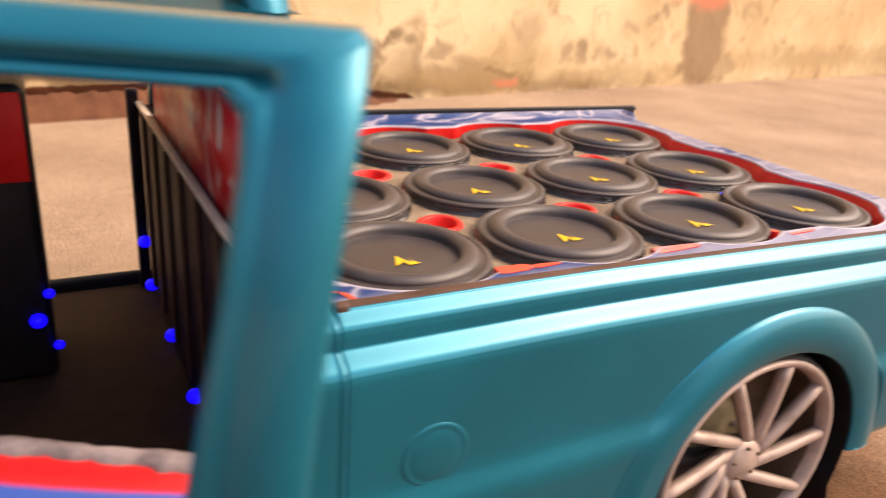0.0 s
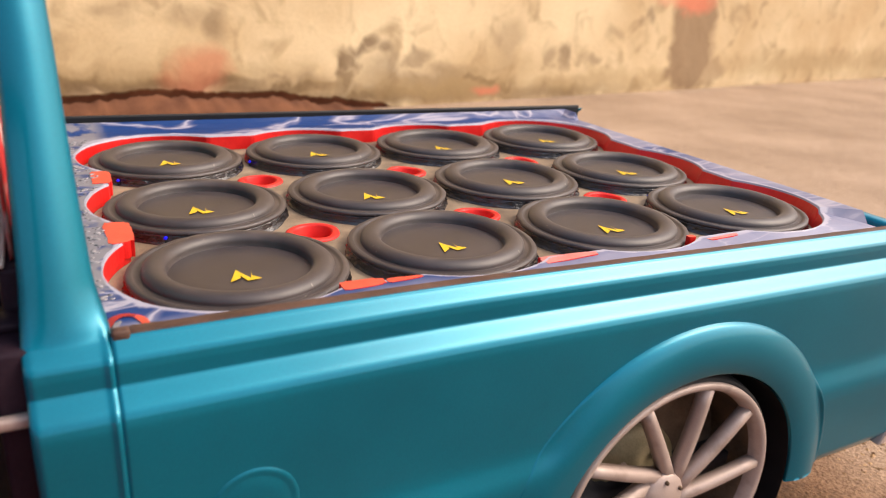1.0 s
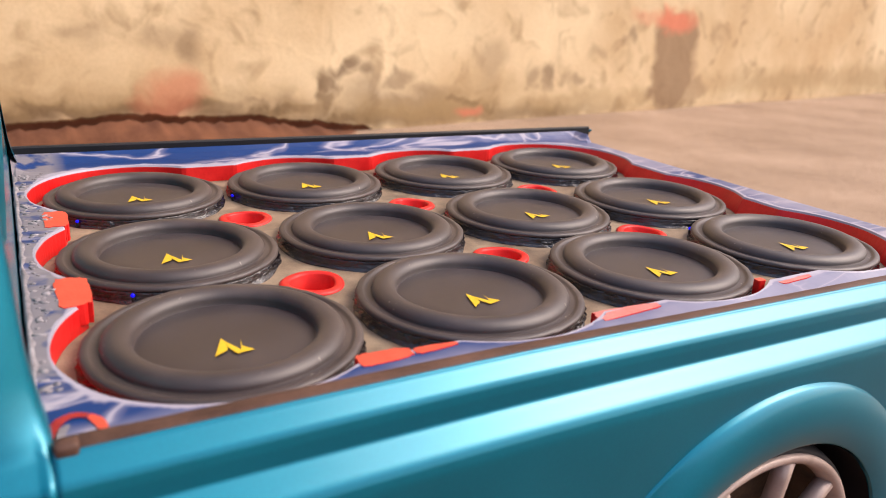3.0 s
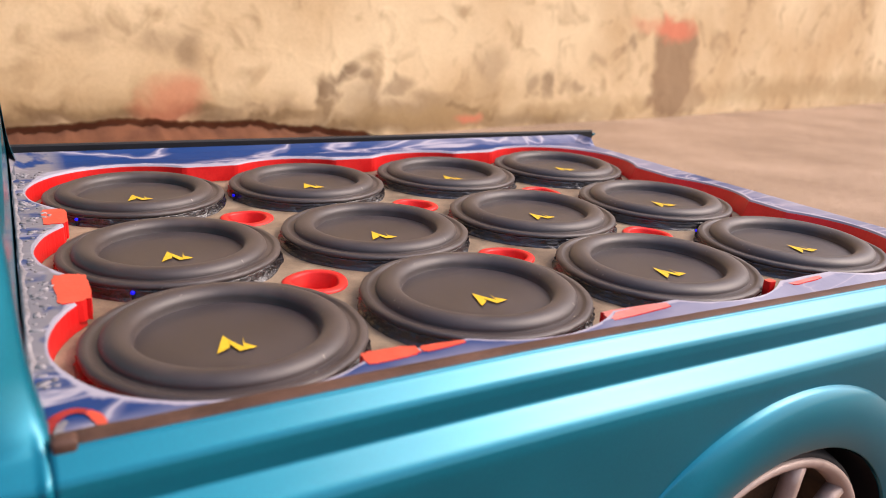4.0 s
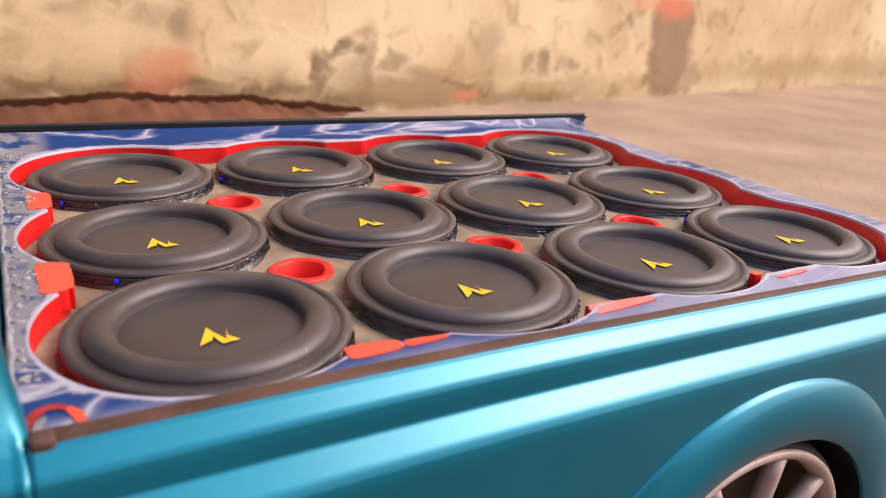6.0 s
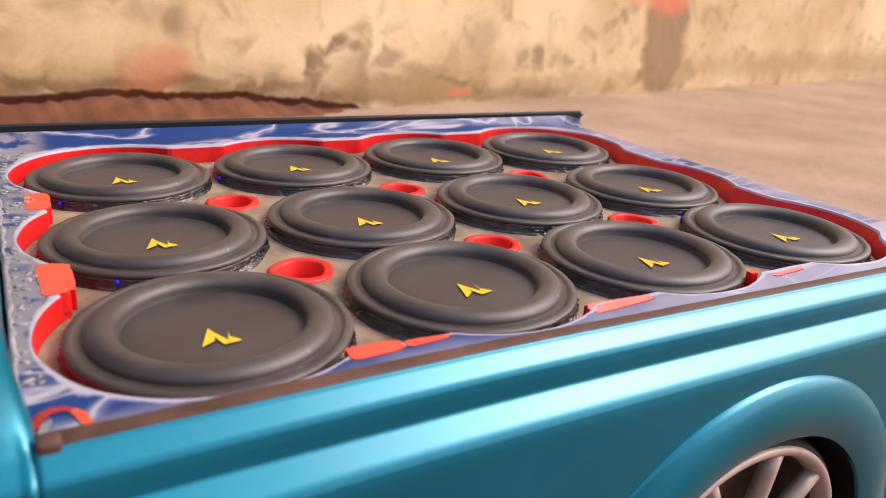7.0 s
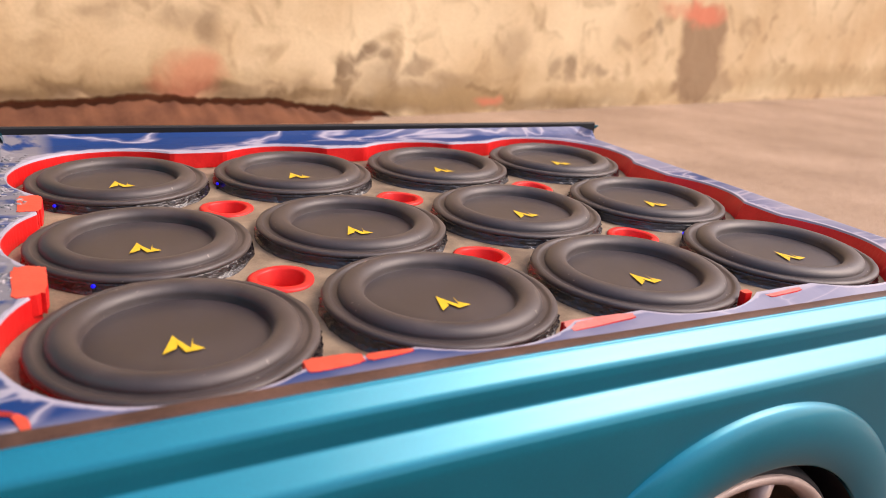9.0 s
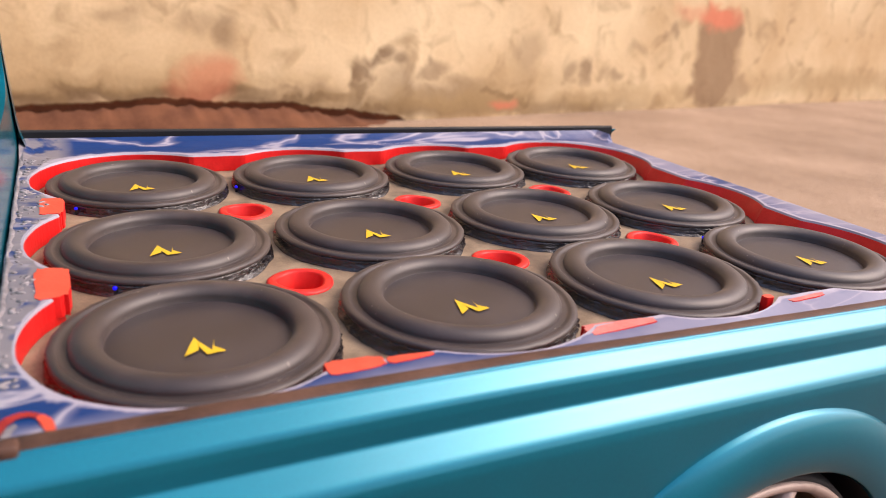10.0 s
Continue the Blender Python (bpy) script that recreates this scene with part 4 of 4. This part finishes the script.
# ---- cab ----
def corner_panel(name, side):
    """The rear corner of the cab, from sill to roof: the crease runs on from the bed, and above it the pillar leans in and forward."""
    rows = [(RAIL, -0.1375, -0.1100), (0.2085, -0.1374, -0.1098), (0.211, -0.1372, -0.1105), (0.216, -0.1368, -0.1117), (0.225, -0.1360, -0.1129), (0.245, -0.1352, -0.1140), (0.262, -0.1347, -0.1148), (0.281, -0.1341, -0.1155), (0.300, -0.1336, -0.1160), (0.318, -0.1345, -0.1168), (0.326, -0.1365, -0.1175), (0.333, -0.1420, -0.1190)]
    bm = bmesh.new()
    grid = []
    for z, a, b in [(h, -0.1375, -0.1094) for h in HEIGHTS[:-1]] + rows:
        row = []
        for i in range(33):
            s = i / 32
            up = smoothstep(0.200, 0.216, z)
            y = side_profile(min(z, RAIL)) - max(0, z - RAIL) * 0.27 - 0.0012 * up
            edge = 0.0016 * max(0, 1 - s / 0.10) ** 2 + 0.0005 * max(0, (s - 0.93) / 0.07) ** 2
            joint = 0.0010 * (0.5 + 0.5 * math.cos(math.pi * min(1, abs(s - 0.93) / 0.07))) * (1 - up) if s < 1 else -0.0004 * (1 - up)
            y += joint
            bulge = 0.0050 * (2 * s - 0.9) ** 2 * up if s > 0.45 else 0.0030 * (2 * s - 0.9) ** 2 * up
            row.append(bm.verts.new((a + (b - a) * s, side(-y + edge + bulge), z)))
        grid.append(row)
    for p, q in zip(grid, grid[1:]):
        for i in range(32):
            bm.faces.new((p[i], p[i + 1], q[i + 1], q[i]))
    made = bmesh.ops.extrude_edge_only(bm, edges=[e for e in bm.edges if e.is_boundary])
    for v in made["geom"]:
        if isinstance(v, bmesh.types.BMVert):
            v.co.y += 0.012 if v.co.y < 0.05 else -0.012
    part(name, bm, teal, truck)


corner_panel("cab_corner", lambda y: y)
corner_panel("cab_corner", lambda y: NEAR_Y + FAR_Y - y + 0.004)


def back_wall():
    """Cab back with a window opening."""
    bm = bmesh.new()
    y0, y1, z0, z1 = -0.1165, 0.2305, 0.06, 0.322
    w = (-0.086, 0.196, 0.243, 0.312)

    def rounded(x):
        o, i = [], []
        for k in range(64):
            t = 2 * math.pi * (k + 0.5) / 64
            c, s = math.cos(t), math.sin(t)
            e, g = math.copysign(abs(c) ** 0.35, c), math.copysign(abs(s) ** 0.35, s)
            zi = (w[2] + w[3]) / 2 + (w[3] - w[2]) / 2 * g
            i.append(bm.verts.new((x - 0.035 * max(0, zi - 0.22), (w[0] + w[1]) / 2 + (w[1] - w[0]) / 2 * e, zi)))
            m = max(abs(c), abs(s))
            lean = 0.27
            zz = (z0 + z1) / 2 + (z1 - z0) / 2 * s / m
            ins = max(0, zz - 0.2) * lean
            o.append(bm.verts.new((x - 0.035 * max(0, zz - 0.22), (y0 + y1) / 2 + ((y1 - y0) / 2 - ins) * c / m, zz)))
        return o, i

    (o0, i0), (o1, i1) = rounded(-0.1185), rounded(-0.1137)
    for k in range(64):
        j = (k + 1) % 64
        bm.faces.new((o0[k], o0[j], i0[j], i0[k]))
        bm.faces.new((o1[k], i1[k], i1[j], o1[j]))
        bm.faces.new((i0[k], i0[j], i1[j], i1[k]))
        bm.faces.new((o0[k], o1[k], o1[j], o0[j]))
    part("cab_back", bm, teal, truck, smooth=False)


back_wall()


def roof():
    bm = bmesh.new()
    grid = []
    for i in range(25):
        u = i / 24
        x = -0.400 + 0.285 * u
        row = []
        for j in range(21):
            v = j / 20 * 2 - 1
            e = max(abs(v), abs(2 * u - 1) ** 1.4)
            z = 0.336 - 0.010 * e ** 6 - 0.004 * v * v
            row.append(bm.verts.new((x, 0.0575 + 0.148 * v, z)))
        grid.append(row)
    for a, b in zip(grid, grid[1:]):
        for k in range(20):
            bm.faces.new((a[k], a[k + 1], b[k + 1], b[k]))
    bmesh.ops.solidify(bm, geom=bm.faces[:], thickness=0.005)
    part("roof", bm, teal, truck)


roof()
for y in (-0.0935, 0.2065):
    part("door_seal", box(-0.395, -0.135, y, y + 0.003, 0.316, 0.322), black_trim, truck, "black rubber door seal")
for s, y in ((1, -0.130), (-1, 0.245)):
    bm = bmesh.new()
    lo, hi = (-0.470, y, 0.20), (-0.392, y + s * 0.030, 0.326)
    d = Vector((hi[0] - lo[0], hi[1] - lo[1], hi[2] - lo[2])).normalized()
    sec = [(0.008 * math.cos(2 * math.pi * k / 12), 0.006 * math.sin(2 * math.pi * k / 12)) for k in range(12)]
    part("front_pillar", sweep(sec, [(lo, (1, 0, 0), (0, 1, 0)), (hi, (1, 0, 0), (0, 1, 0))]), teal, truck)
part("cab_floor", box(-0.46, -0.118, -0.126, 0.2415, 0.058, 0.070, 0.003), carpet, truck, "dark brown carpeted cab floor")
part("sill", box(-0.46, -0.137, -0.138, -0.1265, 0.05, 0.088, 0.004), teal, truck)
part("sill", box(-0.46, -0.137, 0.242, 0.252, 0.05, 0.079, 0.004), black_trim, truck, "black far door sill")
# front end of the cab and the bonnet, which close the shell
part("front_body", box(-0.78, -0.462, -0.138, 0.253, 0.05, 0.205, 0.02, 4), teal, truck)
part("dashboard", box(-0.462, -0.40, -0.115, 0.23, 0.09, 0.185, 0.012, 3), inside_black, truck, "black dashboard")

dark_panel = material("dark_brown_bar", (0.045, 0.025, 0.016), (0.085, 0.05, 0.032), 0.6, 0, 0, 60, 900, 0.1, 0.1, 0.05, 0.15)
# rear lining with its shelf, and the striker of the door lock
part("rear_lining", box(-0.1425, -0.1185, -0.092, 0.2275, 0.0705, 0.225, 0.002), purple_black, truck, "purplish black rear lining")
for y in (-0.055, -0.005, 0.045, 0.095, 0.145, 0.195):
    part("lining_bar", box(-0.1452, -0.1424, y - 0.004, y + 0.004, 0.086, 0.221, 0.001), dark_panel, truck, "brown upright bar")
part("lining_top", box(-0.1450, -0.1402, -0.092, 0.2275, 0.2252, 0.2275, 0.0007), bare_ply, truck, "pale board edge")
part("door_jamb", box(-0.1470, -0.1225, -0.1215, -0.0925, 0.0885, 0.2065, 0.002), purple_black, truck, "purplish black door jamb")
part("jamb_top", box(-0.1478, -0.1345, -0.1060, -0.0925, 0.2066, 0.2100, 0.001), purple_black, truck, "purplish black jamb top")
part("lock_striker", box(-0.1505, -0.134, -0.1265, -0.1217, 0.180, 0.1845, 0.0012), silver, truck, "white metal lock striker")


def lining_material():
    m = bpy.data.materials.new("red_white_graphic")
    m.use_nodes = True
    n, l = m.node_tree.nodes, m.node_tree.links
    tc = n.new("ShaderNodeTexCoord")
    k = n.new("ShaderNodeTexNoise")
    k.inputs["Scale"].default_value, k.inputs["Detail"].default_value, k.inputs["Distortion"].default_value = 22, 4, 2.5
    l.new(tc.outputs["Object"], k.inputs["Vector"])
    r = n.new("ShaderNodeValToRGB")
    e = r.color_ramp.elements
    e[0].position, e[0].color = 0.38, (0.50, 0.012, 0.015, 1)
    e[1].position, e[1].color = 0.62, (0.55, 0.42, 0.40, 1)
    a = e.new(0.5)
    a.color = (0.58, 0.05, 0.04, 1)
    l.new(k.outputs[0], r.inputs[0])
    b = n["Principled BSDF"]
    l.new(r.outputs[0], b.inputs["Base Color"])
    b.inputs["Roughness"].default_value = 0.35
    return m


red_white = lining_material()
part("lining_post", box(-0.1510, -0.1422, 0.2282, 0.2385, 0.0705, 0.236, 0.002), purple_black, truck, "purplish black upright post")
part("graphic_panel", box(-0.1385, -0.1372, -0.084, 0.172, 0.2254, 0.285), red_white, truck, "red and white painted panel behind the seat")

led_mat = bpy.data.materials.new("blue_led")
led_mat.use_nodes = True
lb = led_mat.node_tree.nodes["Principled BSDF"]
lb.inputs["Base Color"].default_value = (0.0, 0.0, 0.1, 1)
lb.inputs["Emission Color"].default_value = (0.0, 0.0, 1.0, 1)
lb.inputs["Emission Strength"].default_value = 2.0
LEDS = [(-0.1465, 0.222, 0.114), (-0.1456, 0.202, 0.084), (-0.1432, 0.120, 0.079), (-0.1440, 0.030, 0.082), (-0.2175, 0.103, 0.131), (-0.2255, 0.103, 0.113), (-0.2155, 0.103, 0.094)]
for i, (x, y, z) in enumerate(LEDS):
    bm = bmesh.new()
    bmesh.ops.create_uvsphere(bm, u_segments=16, v_segments=10, radius=0.0032 if i in (4, 6) else 0.0050)
    bmesh.ops.translate(bm, vec=(x, y, z), verts=bm.verts)
    led = part("blue_led", bm, led_mat, truck, "glowing blue light")
    if i < 4:
        part("led_holder", box(x + 0.001, -0.1415, y - 0.002, y + 0.002, z - 0.002, z + 0.002), inside_black, led)

# small lights at the foot of the speakers
for x, y, z in ((-0.0738, 0.0040, 0.1962), (-0.0945, 0.0975, 0.1940), (-0.0850, 0.1215, 0.1958), (0.2392, -0.0095, 0.1958), (0.0052, 0.1490, 0.1955)):
    bm = bmesh.new()
    bmesh.ops.create_uvsphere(bm, u_segments=12, v_segments=8, radius=0.0009)
    bmesh.ops.translate(bm, vec=(x, y, z), verts=bm.verts)
    part("blue_led", bm, led_mat, crate, "small glowing blue light")
    part("led_foot", box(x - 0.0006, x + 0.0006, y - 0.0006, y + 0.0006, DECK - 0.0002, z, 0.0001, 1), inside_black, crate)

# console beside the seat: black body with a red front and a round speaker grille
part("console", box(-0.345, -0.217, 0.104, 0.170, 0.0705, 0.262, 0.006, 3), inside_black, truck, "black speaker console")
part("console_front", box(-0.2400, -0.2195, 0.1015, 0.1035, 0.205, 0.258, 0.0005), red_paint, truck, "red painted console front")
bm = lathe([(0.0, 0.0), (0.009, 0.0004), (0.0125, 0.0022), (0.0145, 0.0022), (0.0152, 0.0)], 32)
bmesh.ops.transform(bm, matrix=Matrix.Translation((-0.2575, 0.1028, 0.221)) @ Matrix.Rotation(radians(90), 4, "X"), verts=bm.verts)
part("console_speaker", bm, rubber, truck, "small black speaker")
part("seat_back", box(-0.40, -0.262, -0.085, 0.06, 0.0705, 0.175, 0.012, 3), inside_black, truck, "black seat block")


# ---- open door ----
def door():
    """Near door, ajar: local x runs from its rear edge to the hinge, y outward, z up."""
    d = new("door")
    d.parent = truck
    rear, hinge = Vector((-0.1518, -0.2506, 0)), Vector((-0.42, -0.135, 0))
    along = (hinge - rear).normalized()
    out = Vector((along.y, -along.x, 0))
    out = out if out.y < 0 else -out
    d.matrix_basis = Matrix(((along.x, out.x, 0, rear.x), (along.y, out.y, 0, rear.y), (0, 0, 1, 0), (0, 0, 0, 1)))
    d["label"] = "open teal door with an empty window frame"
    length = (hinge - rear).length
    # outline of the skin and of the window opening, both as (x, z)
    outer = [(0.019, 0.05), (0.0125, 0.2165), (0.0062, 0.2785), (0.0010, 0.321), (0.0007, 0.3297), (0.0031, 0.332), (0.10, 0.334), (0.20, 0.328), (length, 0.21), (length, 0.05)]
    inner = [(0.0385, 0.2225), (0.0335, 0.252), (0.0288, 0.2785), (0.0255, 0.305), (0.0254, 0.3155), (0.0300, 0.3199), (0.10, 0.3203), (0.19, 0.315), (0.262, 0.228), (0.262, 0.2225)]

    def dense(p):
        q = []
        for a, b in zip(p, p[1:] + p[:1]):
            for k in range(6):
                q.append((a[0] + (b[0] - a[0]) * k / 6, a[1] + (b[1] - a[1]) * k / 6))
        return q

    bm = bmesh.new()
    o, i = dense(outer), dense(inner)
    n = len(o)

    def lean(z):
        return 0.0211 - 1.75 * max(0, z - 0.216) ** 2 - 0.010 * smoothstep(0.312, 0.338, z)

    loops = []
    for s, depth in ((0.0, -0.012), (0.0, -0.002), (0.08, 0.0), (0.35, 0.0008), (0.62, 0.0), (0.68, -0.0018), (0.80, -0.0020), (0.86, -0.0012), (1.0, -0.0032), (1.0, -0.012)):
        ring = []
        for k in range(n):
            x, z = o[k][0] + (i[k][0] - o[k][0]) * s, o[k][1] + (i[k][1] - o[k][1]) * s
            groove = 1 + 1.8 * smoothstep(0.3150, 0.3199, i[k][1]) if depth > -0.01 and 0.6 < s < 0.85 else 1
            ring.append(bm.verts.new((x, depth * groove + lean(z), z)))
        loops.append(ring)
    loops.append(loops[0])
    for a, b in zip(loops, loops[1:]):
        for k in range(n):
            j = (k + 1) % n
            bm.faces.new((a[k], a[j], b[j], b[k]))
    part("door_skin", bm, teal, d)
    # the trim sags towards the rear edge of the door
    sag = Matrix.Translation((0.12, 0, 0.2135)) @ Matrix.Rotation(radians(-6.0), 4, "Y") @ Matrix.Translation((-0.12, 0, -0.2135))
    bm = box(0.022, 0.262, -0.038, -0.012, 0.08, 0.2125, 0.004)
    bmesh.ops.transform(bm, matrix=sag, verts=bm.verts)
    part("door_trim", bm, [graphic_trim], d, "red and blue painted door trim")
    bm = bmesh.new()
    rows = []
    for k in range(121):
        x = 0.026 + 0.236 * k / 120
        r1, r2 = noise.noise(Vector((x * 60, 0, 0))) + 0.5 * noise.noise(Vector((x * 210, 0, 3))), noise.noise(Vector((x * 85, 5, 0))) + 0.6 * noise.noise(Vector((x * 260, 0, 8)))
        rows.append([bm.verts.new((x, a, b)) for a, b in ((-0.0395, 0.2122), (-0.0390 - 0.0012 * r1, 0.2140 + 0.0008 * r2), (-0.0362, 0.2145 + 0.0008 * r1), (-0.0335 + 0.0020 * r2, 0.2140 + 0.0007 * r2), (-0.0325 + 0.0026 * r2, 0.2122))])
    for p, q in zip(rows, rows[1:]):
        for k in range(4):
            bm.faces.new((p[k], q[k], q[k + 1], p[k + 1]))
    bmesh.ops.transform(bm, matrix=sag, verts=bm.verts)
    part("trim_edge", bm, ragged_edge, d, "ragged pale trim edge")
    return d


ragged_edge = material("ragged_grey_edge", (0.06, 0.045, 0.045), (0.30, 0.24, 0.235), 0.6, 0, 0, 60, 420, 0.6)
graphic_trim = bpy.data.materials.new("red_blue_trim")
graphic_trim.use_nodes = True
tn, tl = graphic_trim.node_tree.nodes, graphic_trim.node_tree.links
tco, sepx, tns, tad, tra = tn.new("ShaderNodeTexCoord"), tn.new("ShaderNodeSeparateXYZ"), tn.new("ShaderNodeTexNoise"), tn.new("ShaderNodeMath"), tn.new("ShaderNodeValToRGB")
tns.inputs["Scale"].default_value = 30
tad.operation = "MULTIPLY_ADD"
tad.inputs[1].default_value = 0.01
tl.new(tco.outputs["Object"], sepx.inputs[0])
tl.new(tco.outputs["Object"], tns.inputs["Vector"])
tl.new(tns.outputs[0], tad.inputs[0])
tl.new(sepx.outputs[1], tad.inputs[2])
tmr = tn.new("ShaderNodeMapRange")
tmr.inputs["From Min"].default_value, tmr.inputs["From Max"].default_value = -0.04, -0.005
tl.new(tad.outputs[0], tmr.inputs[0])
tl.new(tmr.outputs[0], tra.inputs[0])
te = tra.color_ramp.elements
te[0].position, te[0].color = 0.62, (0.60, 0.012, 0.012, 1)
te[1].position, te[1].color = 0.70, (0.03, 0.08, 0.35, 1)
tl.new(tra.outputs[0], tn["Principled BSDF"].inputs["Base Color"])
tn["Principled BSDF"].inputs["Roughness"].default_value = 0.3
door()
